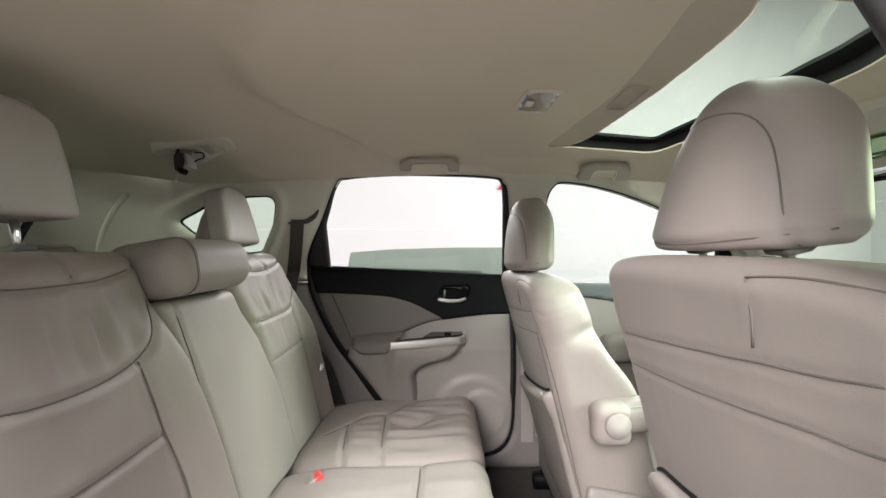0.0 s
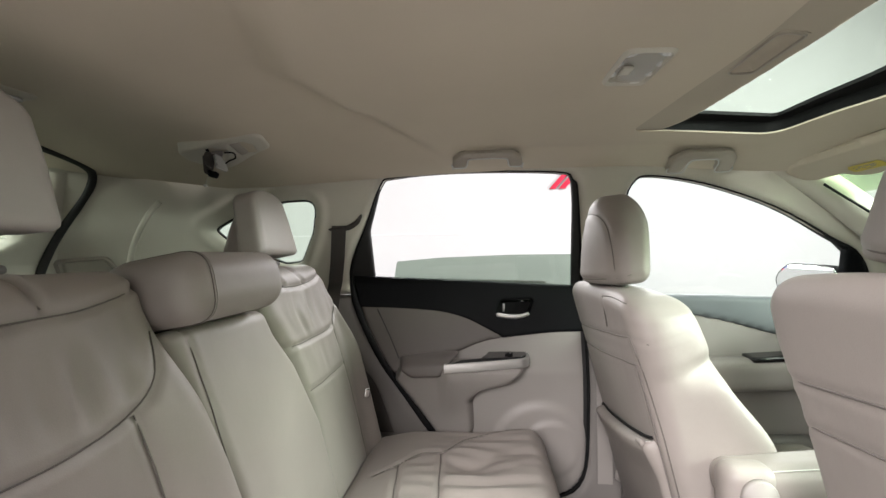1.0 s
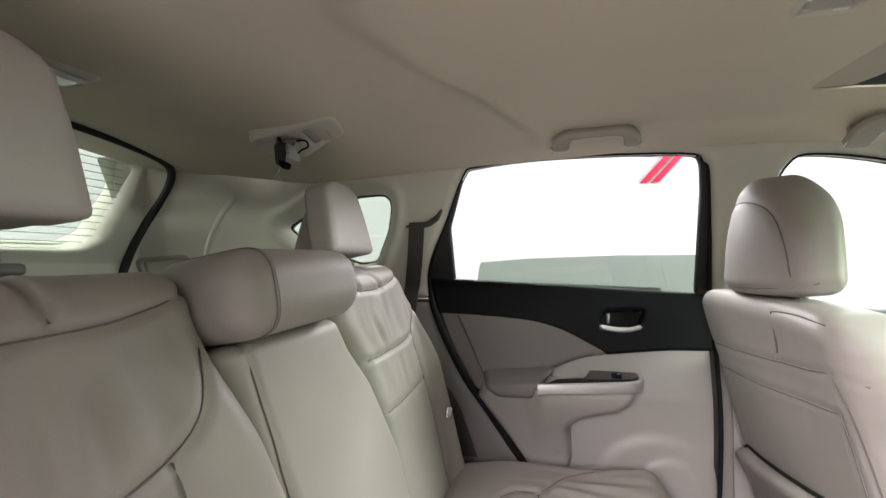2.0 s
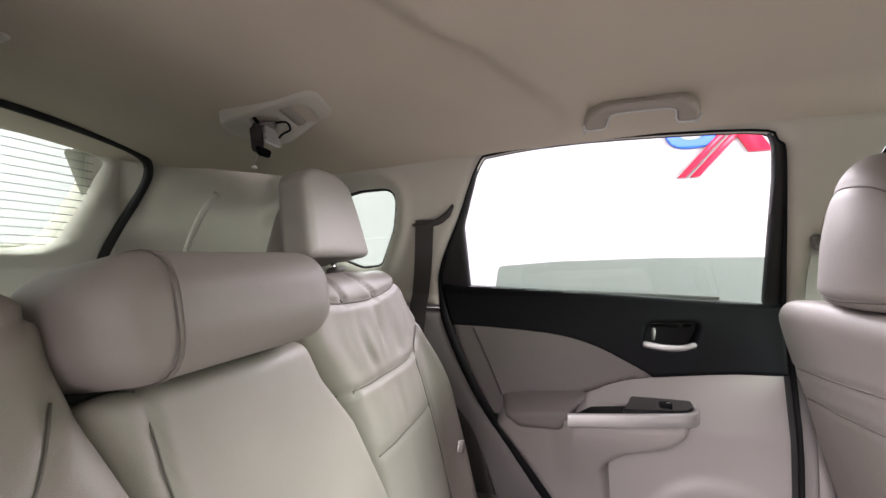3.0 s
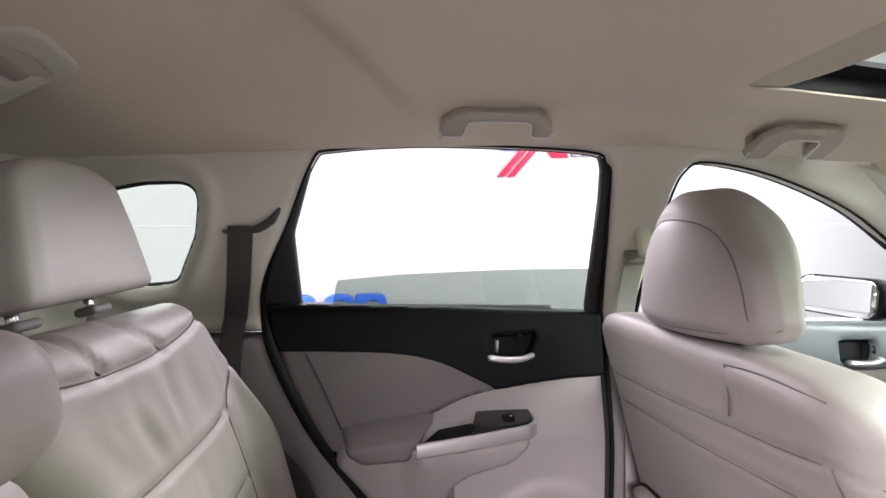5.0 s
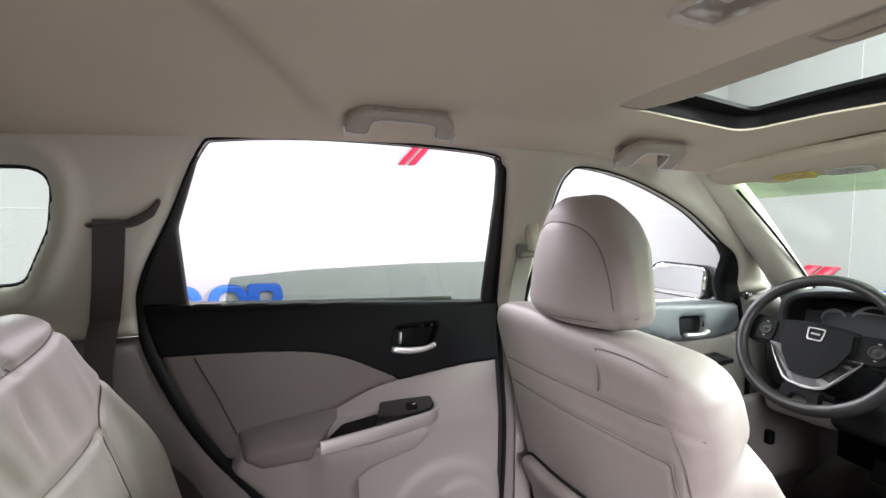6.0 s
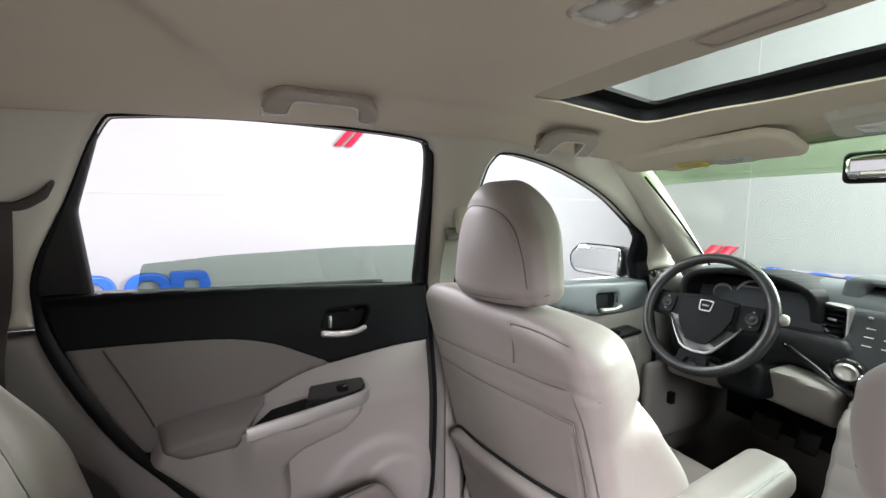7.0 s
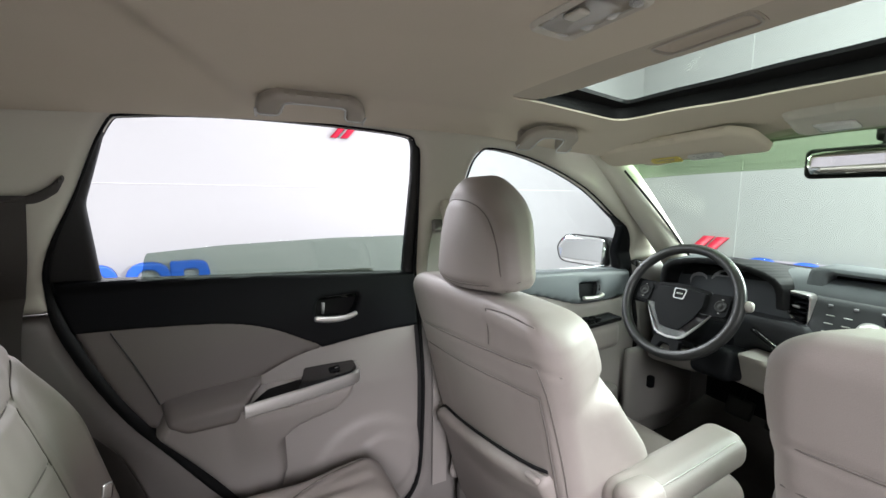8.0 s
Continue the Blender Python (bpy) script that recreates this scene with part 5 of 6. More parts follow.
part("display", moved(rbox(0.003, 0.06, 0.012, 0.002, 0.01), pose(float(FACE(0.9, 1.075)) - 0.003, 0.88, 1.075, 0, -22, 0)), GLOSSBLACK, stack, "small display")
for s, cy in ((1, 1.112), (-1, 0.698)):
    AT = lambda u, v, cy=cy, s=s: 1.165 + 0.45 * s * (u - cy) + 0.10 * (1.1 - v)
    o = round_poly([(cy - 0.034 * s, 1.018, 0.015), (cy - 0.036 * s, 1.115, 0.012), (cy + 0.038 * s, 1.112, 0.012), (cy + 0.036 * s, 1.065, 0.02), (cy + 0.012 * s, 1.03, 0.02)])
    vent = part("air_vent", sheet(o, [MID * 0 + o.mean(0) + (o - o.mean(0)) * 0.84], lambda u, v, d, AT=AT: (AT(u, v) + roll(d, 0.004, 0.004), u, v), 0.005, (0.03, 0, 0)), SILVER, stack, "silver ringed air vent", 50)
    part("vent_well", face_panel(o.mean(0) + (o - o.mean(0)) * 0.9, lambda u, v, AT=AT: AT(u, v) + 0.022, 0.008, 0.01), RUBBER, vent)
    for k in range(6):
        z = 1.035 + 0.0135 * k
        w = 0.020 + 0.010 * min(1, k / 2)
        part("vane", moved(rbox(0.010, w, 0.0024, 0.002, 0.008), pose(float(AT(cy, z)) + 0.008, cy, z, 0, 0, 24 * -s)), DARK, vent)
    part("vane_tab", moved(rbox(0.004, 0.010, 0.003, 0.002, 0.003), pose(float(AT(cy, 1.075)) - 0.004, cy, 1.075, 0, 0, 24 * -s)), SILVER, vent, "silver vane tab")
start = thing("start_button", "round silver ringed start button on the dashboard", "button")
part("ring", moved(lathe([(0.022, 0), (0.022, 0.010), (0.018, 0.013), (0.016, 0.006), (0.0, 0.008)], 32), pose(1.095, 1.052, 0.972, 0, -105, 10)), SILVER, start, "silver ring")
part("button_boss", moved(lathe([(0.036, 0), (0.034, 0.012), (0.026, 0.016), (0.0, 0.014)], 28), pose(1.108, 1.052, 0.970, 0, -105, 10)), GLOSSBLACK, start, "gloss black boss")
lever = thing("gear_lever", "black gear lever with a chrome top", "gear lever")
part("stem", tube([(1.08, 0.965, 0.90), (1.0, 0.97, 0.965)], [0.016, 0.012], 10), DARK, lever)
part("knob", moved(rbox(0.022, 0.022, 0.03, 0.018, 0.006), pose(0.985, 0.972, 0.985, 0, -30, 0)), DARK, lever, "black knob")
part("knob_cap", moved(rbox(0.010, 0.018, 0.012, 0.008, 0.004), pose(0.967, 0.974, 0.998, 0, -30, 0)), CHROME, lever, "chrome cap")
part("side_panel", sheet(round_poly([(0.92, 0.50), (1.02, 0.88), (1.10, 0.93), (1.22, 0.86), (1.22, 0.44), (0.92, 0.44)], 0.04), [], lambda u, v, d: (u, 1.035 + 0 * u - roll(d, 0.012, 0.012), v), 0.015, (0, -0.27, 0)), GREYPLASTIC, stack, "grey lower console side", 60)
console = thing("floor_console", "grey floor console with cup holders", "floor console")
part("console_body", moved(rbox(0.30, 0.10, 0.10, 0.03, 0.02), pose(0.62, MID, 0.54)), GREYPLASTIC, console)
for k in range(2):
    part("cup_holder", moved(lathe([(0.04, 0), (0.04, 0.01), (0.034, 0.01), (0.032, 0.002), (0, 0.002)], 24), pose(0.70 + 0.1 * k, MID, 0.635)), DARK, console, "black cup holder ring")
for k, (py, w) in enumerate(((1.36, 0.045), (1.24, 0.03))):
    pedal = thing("pedal", "black rubber foot pedal on a steel arm", "pedal", "pedals")
    part("pad", moved(rbox(0.008, w, 0.035, 0.006, 0.01), pose(1.44, py, 0.60, 0, 25, 0)), RUBBER, pedal)
    part("pedal_arm", tube([(1.45, py, 0.62), (1.52, py, 0.8)], 0.008, 8), DARK, pedal)

# ---- overhead fittings ----


def grab_handle(x0, x1, y0, y1, a, b, c, label):
    """A fold-up grip that lies against the headliner: grip along y0, legs running out to y1 on either side of the opening a to b."""
    h = thing("grab_handle", label, "grab handle", "roof grab handles")
    shape = round_poly([(x0, y1, 0.006), (x0 + 0.004, y0 + 0.02, 0.02), (x0 + 0.03, y0, 0.03), (x1 - 0.03, y0, 0.03), (x1 - 0.004, y0 + 0.02, 0.02), (x1, y1, 0.006), (b + 0.004, y1, 0.006), (b, c, 0.012), (a, c, 0.012), (a - 0.004, y1, 0.006)])
    xm = (x0 + x1) / 2
    def drop(v):
        return float(ceil(xm, y0)) - 0.017 - 0.6 * (v - y0)
    part("grip", sheet(shape, [], lambda u, v, d: (u, v, drop(v) + roll(d, 0.007, 0.007)), 0.0035, (0, 0.006, 0.010)), GRIPTRIM, h, "beige plastic grip", 60)
    slot = np.vstack([spline([(x0 + 0.002, y0 + 0.05), (x0, y1 - 0.012), (x0 + 0.006, y1), (a - 0.010, y1), (a - 0.002, y1 - 0.008)], 5), spline([(a - 0.001, c + 0.012), (a + 0.012, c), (b - 0.012, c), (b + 0.001, c + 0.012)], 5), spline([(b + 0.002, y1 - 0.008), (b + 0.010, y1), (x1 - 0.006, y1), (x1, y1 - 0.012), (x1 - 0.002, y0 + 0.05)], 5)])
    # The bead's pale plastic holds the window highlight along the moulding line.
    part("edge_bead", tube(np.column_stack([slot[:, 0], slot[:, 1], [drop(v) + 0.0025 for v in slot[:, 1]]]), 0.0022, 6), PALEPLASTIC, h, "moulding line, pale to imitate window light on its edge")
    for x in ((x0 + a) / 2, (x1 + b) / 2):
        z = drop(y1 - 0.012)
        top = float(ceil(x, y1 + 0.012))
        part("foot", moved(rbox(0.013, 0.009, (top - z) / 2 + 0.004, 0.004, 0.006), pose(x, y1 + 0.002, (top + z) / 2 + 0.006)), GRIPTRIM, h, "beige hinge foot")
    return h


grab_handle(-0.148, 0.055, 1.369, 1.413, -0.102, 0.012, 1.384, "beige plastic grab handle over the rear door")
grab_handle(0.462, 0.637, 1.386, 1.452, 0.512, 0.590, 1.408, "beige plastic grab handle over the front door")

visor = thing("sun_visor", "beige sun visor with warning labels", "sun visor", "sun visors")
VC = [np.array(p) for p in ((0.79, 1.505, 1.503), (0.85, 1.118, 1.530), (0.895, 1.525, 1.466), (0.95, 1.100, 1.482))]   # rear outer, rear inner, front outer, front inner


def visor_at(s, t, off=0.0):
    p = [(1 - s) * (1 - t) * VC[0][k] + s * (1 - t) * VC[1][k] + (1 - s) * t * VC[2][k] + s * t * VC[3][k] for k in range(3)]
    return p[0], p[1], p[2] - off


VSCALE = (0.44, 0.115)
vis_shape = round_poly([(0.0, 0.03, 0.04), (0.05, 0.0, 0.04), (0.40, 0.0, 0.02), (0.44, 0.03, 0.03), (0.44, 0.115, 0.02), (0.30, 0.115, 0.01), (0.0, 0.11, 0.05)])
part("board", sheet(vis_shape, [], lambda u, v, d: visor_at(u / VSCALE[0], v / VSCALE[1], 0.010 - roll(d, 0.009, 0.009)), 0.008, (0.003, 0, 0.008)), HEADLINER, visor, "beige fabric board", 60)
for u0, u1, material, lab in ((0.15, 0.235, YELLOWLABEL, "yellow warning label"), (0.255, 0.34, WHITELABEL, "pale warning label")):
    lbl = part("warning_label", sheet(round_poly([(u0, 0.075), (u1, 0.075), (u1, 0.104), (u0, 0.104)], 0.003), [], lambda u, v, d: visor_at(u / VSCALE[0], v / VSCALE[1], 0.0145), 0.008, (0, 0, 0.002)), material, visor, lab)
    for k in range(3):
        part("print_bar", sheet(round_poly([(u0 + 0.012, 0.081 + 0.007 * k), (u1 - 0.01 - 0.008 * k, 0.081 + 0.007 * k), (u1 - 0.01 - 0.008 * k, 0.084 + 0.007 * k), (u0 + 0.012, 0.084 + 0.007 * k)], 0.0005), [], lambda u, v, d: visor_at(u / VSCALE[0], v / VSCALE[1], 0.0155), 0.003, (0, 0, 0.0008)), GREYLETTER, lbl)
overhead = thing("overhead_console", "beige overhead console with map lights", "overhead console")
part("console_shell", sheet(round_poly([(0.86, 0.71), (0.86, 1.06), (0.99, 1.075), (0.99, 0.735)], 0.03), [], lambda u, v, d: (u, v, ceil(u, v) - 0.014 + roll(d, 0.014, 0.014)), 0.01, (0, 0, 0.012)), IVORY, overhead, "beige shell", 60)
for k in range(2):
    part("map_light", moved(rbox(0.022, 0.035, 0.004, 0.003, 0.01), pose(0.945, 0.99 - 0.17 * k, 1.517, 0, 15, 0)), PALEPLASTIC, overhead, "clear map light lens")

dome = thing("dome_light", "clear lensed dome light in the headliner", "dome light")
dome.matrix_world = pose(0.222, 0.981, 1.597, -1, 0, 3)
part("bezel", sheet(round_poly([(-0.045, -0.07), (-0.045, 0.07), (0.045, 0.075), (0.045, -0.07)], 0.02), [round_poly([(-0.036, -0.06), (-0.036, 0.06), (0.036, 0.065), (0.036, -0.06)], 0.016)], lambda u, v, d: (u, v, -0.006 + roll(d, 0.005, 0.005)), 0.006, (0, 0, 0.012)), IVORY, dome, "ivory bezel", 50)
part("reflector", sheet(round_poly([(-0.037, -0.062), (-0.037, 0.062), (0.037, 0.066), (0.037, -0.062)], 0.016), [], lambda u, v, d: (u, v, 0.014 - 12.0 * np.minimum(u * u + 0.25 * v * v, 0.0012) + 0.003 * np.sin(v * 160)), 0.005, (0, 0, 0.004)), REFLECTOR, dome, "bright ribbed reflector", 40)
part("lens", sheet(round_poly([(-0.037, -0.062), (-0.037, 0.062), (0.037, 0.066), (0.037, -0.062)], 0.016), [], lambda u, v, d: (u, v, -0.004 + roll(d, 0.008, 0.006)), 0.006, (0, 0, 0.002)), LENS, dome, "clear lens", 40)
part("switch_button", moved(rbox(0.010, 0.014, 0.003, 0.0025, 0.004), pose(-0.02, 0.0, -0.006)), IVORY, dome, "small ivory switch")

sunroof = thing("sunroof", "tinted glass sunroof with its shade slid back", "sunroof")
well = sheet(inset(SUNROOF, -0.012), [inset(SUNROOF, 0.002)], lambda u, v, d: (u, v, ceil(u, v) + 0.001), 0.007, (0, 0, 0.034))
part("well", well, BLACKTRIM, sunroof, "black opening frame", 50)
part("glass_frame", sheet(inset(SUNROOF, -0.01), [round_poly([(0.25, 0.56, 0.01), (0.25, 1.25, 0.01), (0.64, 1.262, 0.02), (0.69, 1.08, 0.3), (0.703, 0.905, 0.6), (0.69, 0.73, 0.3), (0.64, 0.548, 0.02)])], lambda u, v, d: (u, v, ceil(u, v) + 0.026), 0.007, (0, 0, 0.008)), BLACKTRIM, sunroof, "black glass rim", 50)
part("glass_pane", sheet(inset(SUNROOF, -0.005), [], lambda u, v, d: (u, v, ceil(u, v) + 0.036), 0.05, (0, 0, 0.004)), GREENGLASS, sunroof, "green tinted roof glass")
shade = part("sunshade", sheet(np.vstack([np.array([(0.29, 0.5), (0.29, 1.31)]), spline([(0.37, 1.31), (0.405, 1.28), (0.44, 1.20), (0.464, 1.05), (0.472, 0.905), (0.464, 0.76), (0.44, 0.61), (0.405, 0.53), (0.37, 0.5)], 8)]), [round_poly([(0.40, 0.885), (0.40, 1.025), (0.44, 1.02), (0.44, 0.89)], 0.012)], lambda u, v, d: (u, v, ceil(u, v) + 0.001 + roll(d, 0.006, 0.005)), 0.005, (0, 0, 0.010)), SHADEBOARD, sunroof, "beige sliding shade with a finger grip", 50)
grip = round_poly([(0.398, 0.882), (0.398, 1.028), (0.443, 1.023), (0.443, 0.887)], 0.014)
part("finger_grip", sheet(round_poly([(0.394, 0.876), (0.394, 1.034), (0.447, 1.029), (0.447, 0.881)], 0.016), [], lambda u, v, d: (u, v, ceil(u, v) + 0.000 + 0.012 * ease(0.004, 0.016, d)), 0.004, (0, 0, 0.003)), SHADEBOARD, sunroof, "recessed finger grip", 50)
part("grip_rim", tube(np.column_stack([grip[:, 0], grip[:, 1], ceil(grip[:, 0], grip[:, 1]) + 0.0005]), 0.0025, 6, True), GRIPTRIM, sunroof, "raised grip rim")

# belt holder in the ceiling over the luggage space
holder = thing("ceiling_belt_holder", "ivory ceiling bezel with a stowed belt buckle", "seat belt")
holder.matrix_world = pose(-0.72, 1.20, 1.541, -5, -10, 8)
SLOT = round_poly([(-0.044, -0.012), (-0.020, -0.018), (0.006, 0.014), (-0.012, 0.040), (-0.058, 0.036)], 0.006)
TRAY = round_poly([(0.022, -0.018), (0.060, -0.022), (0.072, 0.004), (0.064, 0.050), (0.020, 0.046)], 0.010)


def holder_depth(u, v):
    """The bezel bulges down towards its outer rear corner."""
    return 0.022 * ease(0.0, 0.065, v) * ease(0.07, -0.02, u)


def slab(corners, thick, rnd):
    """A thin plate between four corners: near top, far top, far bottom, near bottom."""
    p = np.array(corners, float)
    n = np.cross(p[1] - p[0], p[3] - p[0])
    n = n / np.linalg.norm(n) * thick
    w, h = np.linalg.norm(p[1] - p[0]), np.linalg.norm(p[3] - p[0])

    def place(u, v, d):
        a, b = u / w, v / h
        q = [p[0][k] * (1 - a) * (1 - b) + p[1][k] * a * (1 - b) + p[2][k] * a * b + p[3][k] * (1 - a) * b + n[k] * roll(d, rnd, rnd) / abs(thick) * 0.5 for k in range(3)]
        return q[0], q[1], q[2]
    return sheet(round_poly([(0, 0), (w, 0), (w, h), (0, h)], rnd * 2), [], place, 0.004, tuple(n))


part("bezel", sheet(round_poly([(-0.097, -0.034, 0.03), (-0.110, 0.018, 0.03), (-0.030, 0.078, 0.06), (0.066, 0.066, 0.06), (0.110, 0.042, 0.03), (0.114, -0.052, 0.028)]), [SLOT, TRAY], lambda u, v, d: (u, v, -0.006 - holder_depth(u, v) + roll(d, 0.006, 0.006)), 0.0045, (0, 0, 0.022)), IVORY, holder, "ivory bezel with a rounded rim", 50)
part("belt_slot", moved(rbox(0.036, 0.034, 0.003, 0.002, 0.02), pose(-0.026, 0.010, 0.012)), BLACKTRIM, holder, "black belt slot")
part("latch_tray", sheet(inset(TRAY, -0.004), [], lambda u, v, d: (u, v, -0.006 + 0.009 * ease(0.034, 0.060, u) + 0.006 * ease(0.026, 0.020, u) - 0.4 * holder_depth(u, v)), 0.004, (0, 0, 0.004)), GRIPTRIM, holder, "sloping latch tray", 50)
part("webbing", slab([(-0.052, 0.008, 0.002), (-0.030, 0.018, -0.002), (-0.038, 0.010, -0.044), (-0.050, 0.004, -0.036)], 0.004, 0.003), WEBBING, holder, "dark belt webbing")
part("webbing", slab([(-0.052, 0.000, -0.010), (-0.030, 0.020, -0.010), (-0.046, 0.026, -0.062), (-0.060, 0.012, -0.054)], 0.003, 0.003), WEBBING, holder, "dark belt webbing")
part("latch_grip", slab([(-0.036, 0.010, -0.004), (-0.008, 0.024, -0.002), (-0.030, 0.048, -0.012), (-0.040, 0.022, -0.012)], 0.003, 0.002), GREYPLASTIC, holder, "grey latch grip")
part("latch_plate", slab([(-0.034, 0.012, -0.010), (-0.026, 0.050, -0.012), (-0.016, 0.036, -0.055), (-0.024, -0.004, -0.053)], -0.006, 0.003), PALEPLASTIC, holder, "pale latch plate")
part("buckle", slab([(-0.044, 0.008, -0.050), (-0.034, 0.042, -0.052), (-0.044, 0.046, -0.064), (-0.052, 0.020, -0.064)], 0.008, 0.003), DARK, holder, "black buckle")
part("belt_clip", tube(spline([(-0.004, 0.014, -0.009), (0.018, 0.016, -0.013), (0.014, 0.034, -0.020), (-0.004, 0.036, -0.024), (-0.020, 0.044, -0.028)], 4), 0.0021, 8), DARK, holder, "black belt clip")
part("cord_tag", moved(rbox(0.0045, 0.0045, 0.003, 0.0025, 0.002), pose(-0.069, 0.027, -0.082)), SILVER, holder, "small bright cord tag")
part("cord", tube([(-0.056, 0.024, -0.058), (-0.064, 0.026, -0.070), (-0.069, 0.027, -0.080)], 0.0008, 5), WHITELABEL, holder, "thin pale cord")

belt = thing("rear_seat_belt", "dark taupe seat belt hanging from the rear pillar", "seat belt")
line = np.array([(-0.545, 1.36), (-0.568, 1.24), (-0.593, 1.12), (-0.59, 1.0), (-0.53, 0.91), (-0.455, 0.82), (-0.395, 0.66)])
bs = spline(line, 6)
yb = side(bs[:, 0], bs[:, 1]) - 0.012
V, F = [], []
for (x, z), y in zip(bs, yb):
    V += [(x - 0.025, y, z), (x + 0.025, y, z), (x + 0.025, y + 0.002, z), (x - 0.025, y + 0.002, z)]
for i in range(len(bs) - 1):
    for k in range(4):
        F.append([4 * i + k, 4 * i + (k + 1) % 4, 4 * i + 4 + (k + 1) % 4, 4 * i + 4 + k])
part("webbing", (np.array(V), F), WEBBING, belt, sharp=30)
part("belt_guide", sheet(np.vstack([spline([(-0.585, 1.352), (-0.53, 1.357), (-0.49, 1.375), (-0.465, 1.398)], 5), np.array([(-0.463, 1.392)]), spline([(-0.478, 1.366), (-0.505, 1.349), (-0.53, 1.344), (-0.585, 1.344)], 4)]), [], lambda u, v, d: (u, side(u, v) - 0.014 + roll(d, 0.006, 0.006), v), 0.005, (0, 0.02, 0)), WEBBING, belt, "dark brown belt guide", 50)
part("belt_tongue", moved(rbox(0.009, 0.003, 0.014, 0.0025, 0.004), pose(-0.415, 1.43, 0.845, 0, 10, 40)), CHROME, belt, "steel belt tongue")

buckle = thing("belt_buckle", "grey belt buckle with a red release button", "belt buckle")
part("body", moved(rbox(0.022, 0.017, 0.012, 0.006, 0.005), pose(-0.318, 0.985, 0.691, 0, -35, 25)), GREYPLASTIC, buckle)
part("release_button", moved(rbox(0.012, 0.014, 0.008, 0.004, 0.004), pose(-0.299, 0.993, 0.706, 0, -35, 25)), REDPLASTIC, buckle, "red release button")

rv = thing("rear_view_mirror", "interior rear-view mirror on a black stem", "mirror")
rv.matrix_world = pose(1.03, 0.955, 1.447, 0, -1.5, -4.5)
part("housing", moved(rbox(0.015, 0.125, 0.035, 0.0145, 0.006), pose(0.008, 0, 0)), BLACKTRIM, rv, "black housing")
part("mirror_glass", sheet(round_poly([(-0.114, -0.025), (-0.114, 0.025), (0.114, 0.026), (0.114, -0.026)], 0.014), [], lambda u, v, d: (0 * u - 0.0085, u, v), 0.02, (0.002, 0, 0)), MIRROR, rv, "mirror glass")
part("sensor_cover", moved(rbox(0.02, 0.03, 0.03, 0.01, 0.01), pose(0.085, 0, 0.075)), DARK, rv, "black sensor cover")
part("stem", tube([(0.02, 0, 0.0), (0.05, 0, 0.04), (0.07, 0, 0.07)], 0.008, 8), DARK, rv)

sm = thing("side_mirror", "dark door mirror outside the front window", "mirror")
sm.matrix_world = pose(1.12, 1.84, 1.142, 0, 5, 14)
part("housing", moved(rbox(0.055, 0.118, 0.064, 0.054, 0.012), pose(0.065, 0.005, 0.002)), PAINT, sm, "dark painted shell")
SMG = round_poly([(-0.10, -0.055, 0.035), (-0.10, 0.058, 0.04), (0.08, 0.062, 0.06), (0.125, 0.02, 0.05), (0.11, -0.05, 0.05)])
part("mirror_glass", sheet(SMG, [], lambda u, v, d: (0 * u - 0.012, u, v), 0.02, (0.004, 0, 0)), MIRROR, sm, "mirror glass")
part("mirror_rim", sheet(SMG * 1.1, [], lambda u, v, d: (0 * u - 0.008 + roll(d, 0.008, 0.008), u, v), 0.01, (0.03, 0, 0)), BLACKTRIM, sm, "black mirror rim", 60)
part("arm", moved(rbox(0.03, 0.06, 0.02, 0.015, 0.01), pose(0.05, -0.15, -0.03)), PAINT, sm)

# lettering on the studio walls
wall_sign(pose(0.53, 3.85, 1.90, 90, 0, 0), "raised blue and red lettering high on the white studio wall")
row = thing("wall_letters", "row of raised blue letter shapes low on the studio wall", "wall sign", "signs on the studio walls")
row.matrix_world = pose(0, 3.85, 0, 90, 0, 0)


def letter_row(row, xs, z):
    for cx in xs:
        part("ring", ring_plate(cx, z, 0.125, 0.13, 0.06), BLUE, row, "blue ring")


def letter_block(row, x, z):
    part("block", sheet(round_poly([(x, z - 0.13, 0.005), (x, z + 0.13, 0.005), (x + 0.215, z + 0.13, 0.07), (x + 0.235, z + 0.02, 0.05), (x + 0.17, z - 0.04, 0.02), (x + 0.235, z - 0.13, 0.005), (x + 0.15, z - 0.13, 0.005), (x + 0.09, z - 0.05, 0.01), (x + 0.075, z - 0.13, 0.005)]), [round_poly([(x + 0.075, z + 0.01), (x + 0.075, z + 0.075), (x + 0.165, z + 0.075), (x + 0.165, z + 0.01)], 0.02)], lambda u, v, d: (u, v, 0 * u + 0.03), 0.012, (0, 0, -0.03)), BLUE, row, "blue block")


letter_row(row, (-0.985, -0.695), 0.79)
letter_block(row, -0.575, 0.79)
front_row = thing("wall_letters", "raised red strokes and blue letter shapes on the front studio wall", "wall sign", "signs on the studio walls")
front_row.matrix_world = pose(3.95, 0, 0, 90, 0, -90)
for dx in (0.0, 0.13):
    part("cross_stroke", bar_plate([(-3.46 + dx, 0.55), (-3.36 + dx, 0.55), (-2.94 + dx, 1.0), (-3.04 + dx, 1.0)]), RED, front_row, "red slanting stroke")
letter_row(front_row, (-2.52, -2.20), 0.72)
letter_block(front_row, -2.05, 0.72)
# panel joints of the studio walls
for nm, m, L in (("wall_joint", pose(0, 3.8485, 1.43), 6.0), ("wall_joint", pose(3.946, 0, 1.68, 0, 0, 90), 5.0), ("wall_joint", pose(3.946, 2.76, 2.0, 0, 90, 90), 2.0)):
    tagged(part(nm, moved(rbox(L, 0.003, 0.0022, 0.001, 0.5), m), JOINT), "fine panel joint in the studio wall", "wall joint", kind="structure")
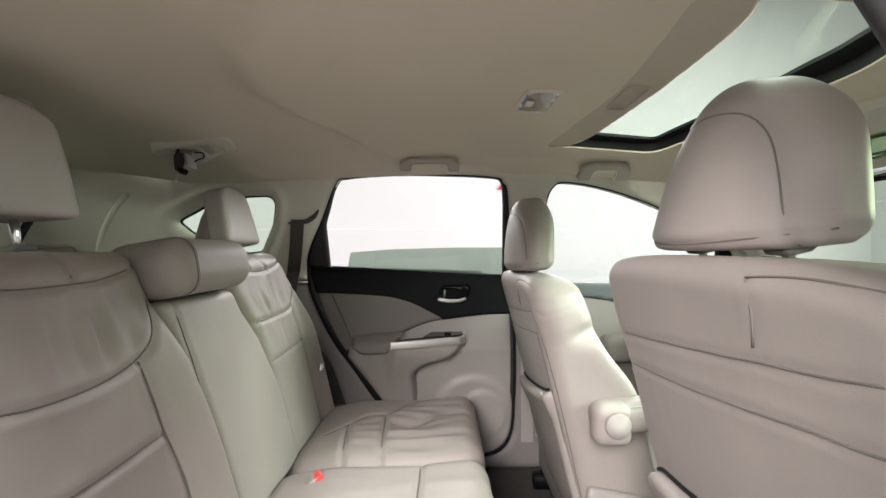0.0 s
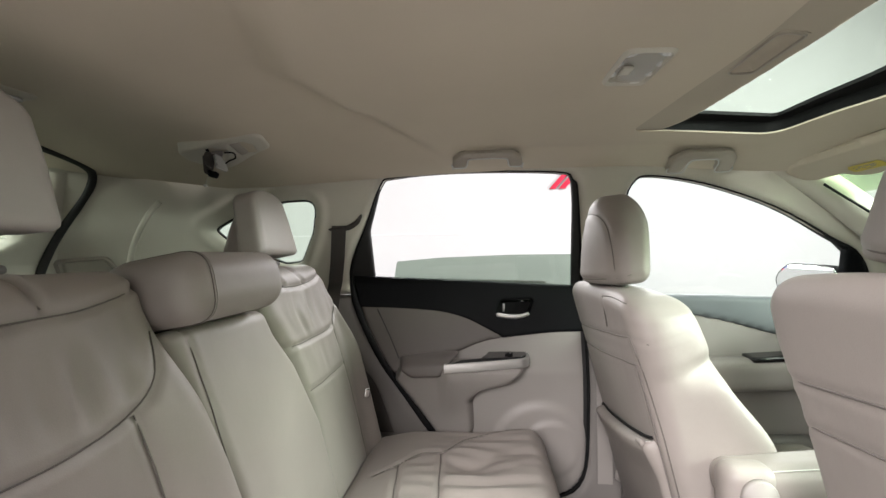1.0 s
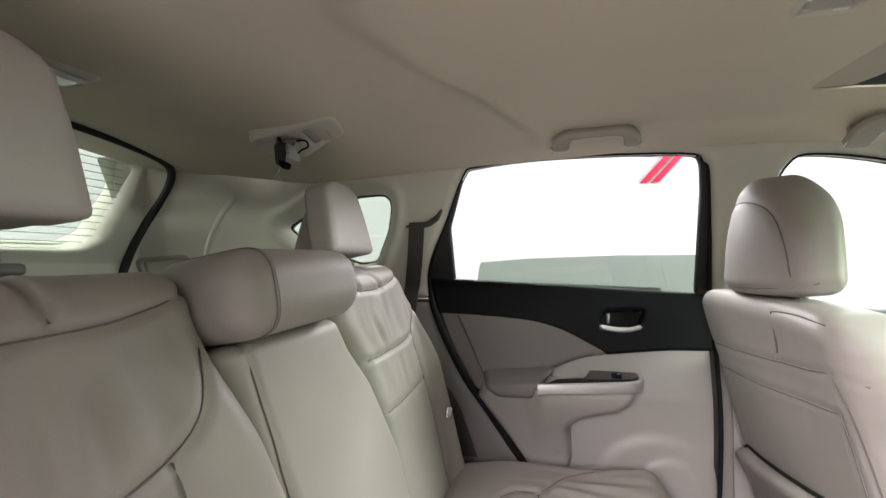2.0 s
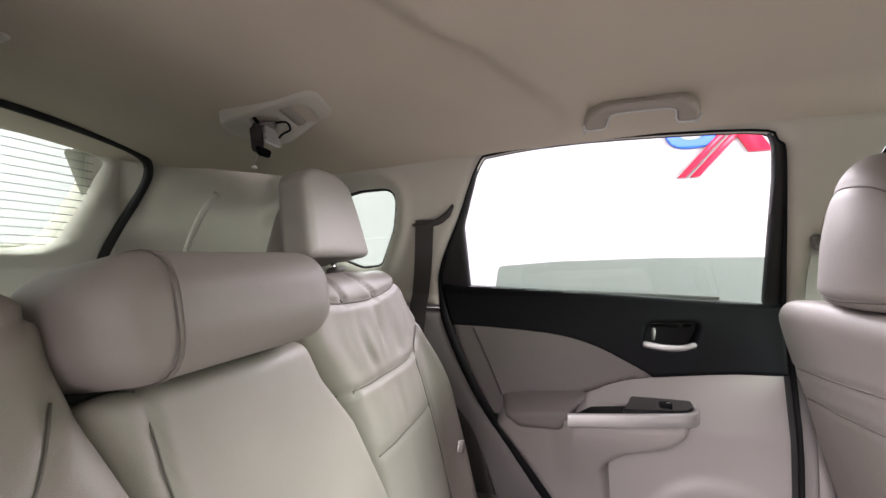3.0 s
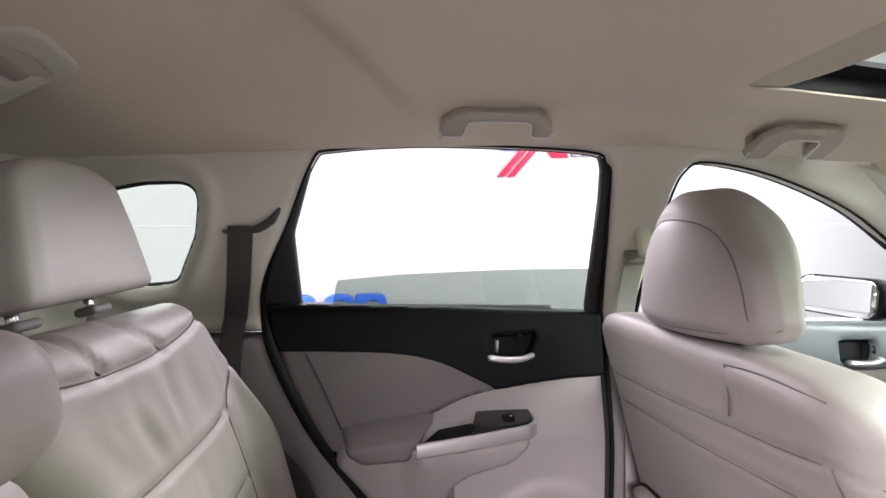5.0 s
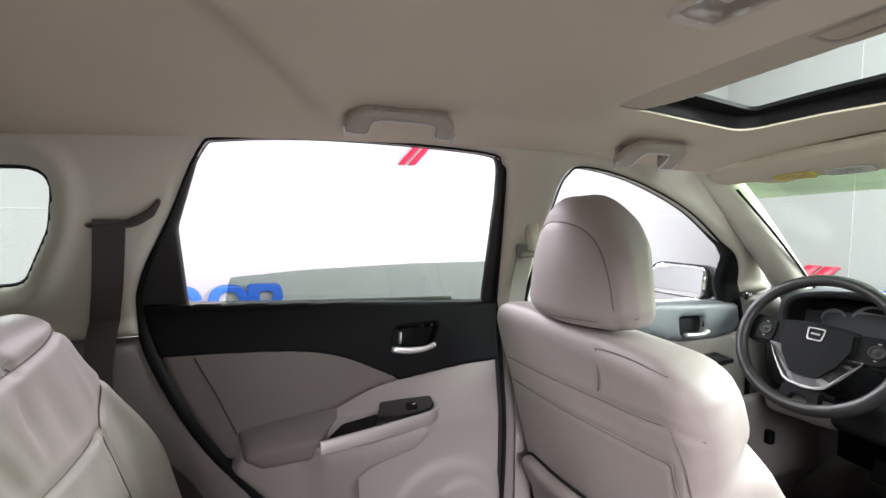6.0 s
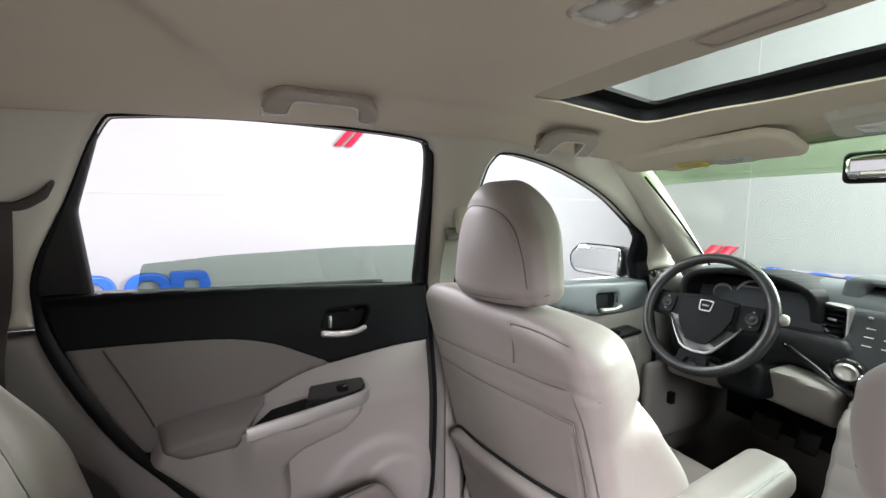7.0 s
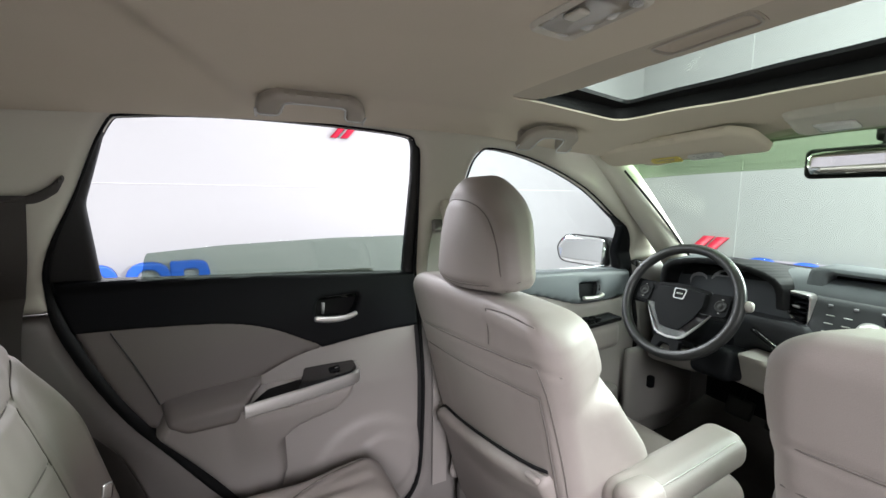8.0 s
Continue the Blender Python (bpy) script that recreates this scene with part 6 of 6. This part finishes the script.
# black edge where the windscreen meets its pillar
part("glass_edge", tube(spline([(0.905, 1.482, 1.447), (1.1, 1.505, 1.325), (1.3, 1.525, 1.178), (1.42, 1.54, 1.09)], 5), 0.0035, 6), BLACKTRIM, windscreen, "black windscreen edge")
part("glass_edge", mirrored(tube(spline([(0.905, 1.482, 1.447), (1.1, 1.505, 1.325), (1.3, 1.525, 1.178), (1.42, 1.54, 1.09)], 5), 0.0035, 6)), BLACKTRIM, windscreen, "black windscreen edge")
# cargo lamp and front belt fittings
# grab recess in the side trim behind the rear seat
recess = thing("side_trim_recess", "pale plastic grab recess in the luggage side trim", "trim recess", kind="structure")
RECESS = round_poly([(-1.302, 1.19), (-1.302, 1.252), (-1.222, 1.262), (-1.200, 1.19)], 0.012)
part("recess_floor", sheet(inset(RECESS, 0.008), [], lambda u, v, d: (u, side(u, v) - 0.003, v), 0.008, (0, 0.003, 0)), IVORY, recess, "pale recess floor")
part("recess_rim", tube(on_side(RECESS, -0.004), 0.009, 8, True, flat=0.6), GRIPTRIM, recess, "grey rounded rim")

cargo = thing("cargo_lamp", "ivory framed lamp in the headliner over the luggage space", "ceiling lamp")
part("bezel", sheet(round_poly([(-0.94, 0.78), (-0.94, 0.88), (-0.86, 0.88), (-0.86, 0.78)], 0.01), [], lambda u, v, d: (u, v, ceil(u, v) - 0.006 + roll(d, 0.005, 0.005)), 0.008, (0, 0, 0.01)), IVORY, cargo, "ivory bezel", 50)
part("lens", moved(rbox(0.026, 0.034, 0.004, 0.003, 0.01), pose(-0.90, 0.83, 1.546)), PALEPLASTIC, cargo, "pale lens")
fbelt = thing("front_seat_belt", "pale seat belt on the middle pillar with its height adjuster", "seat belt")
yb = float(side(0.33, 1.33))
part("adjuster_cover", moved(rbox(0.017, 0.010, 0.05, 0.008, 0.006), pose(0.33, yb - 0.006, 1.335, -20, 0, 0)), IVORY, fbelt, "ivory height adjuster")
part("belt_ring", moved(rbox(0.028, 0.007, 0.017, 0.006, 0.005), pose(0.322, yb + 0.004, 1.285, -20, 0, 0)), TAUPE, fbelt, "taupe belt ring")
V = []
for k in range(12):
    z = 1.285 - 0.07 * k
    y = float(side(0.32, z)) - 0.012
    V += [(0.297, y, z), (0.343, y, z), (0.343, y + 0.002, z), (0.297, y + 0.002, z)]
F = [[4 * i + k, 4 * i + (k + 1) % 4, 4 * i + 4 + (k + 1) % 4, 4 * i + 4 + k] for i in range(11) for k in range(4)]
part("webbing", (np.array(V), F), GREYPLASTIC, fbelt, "pale belt webbing", 30)
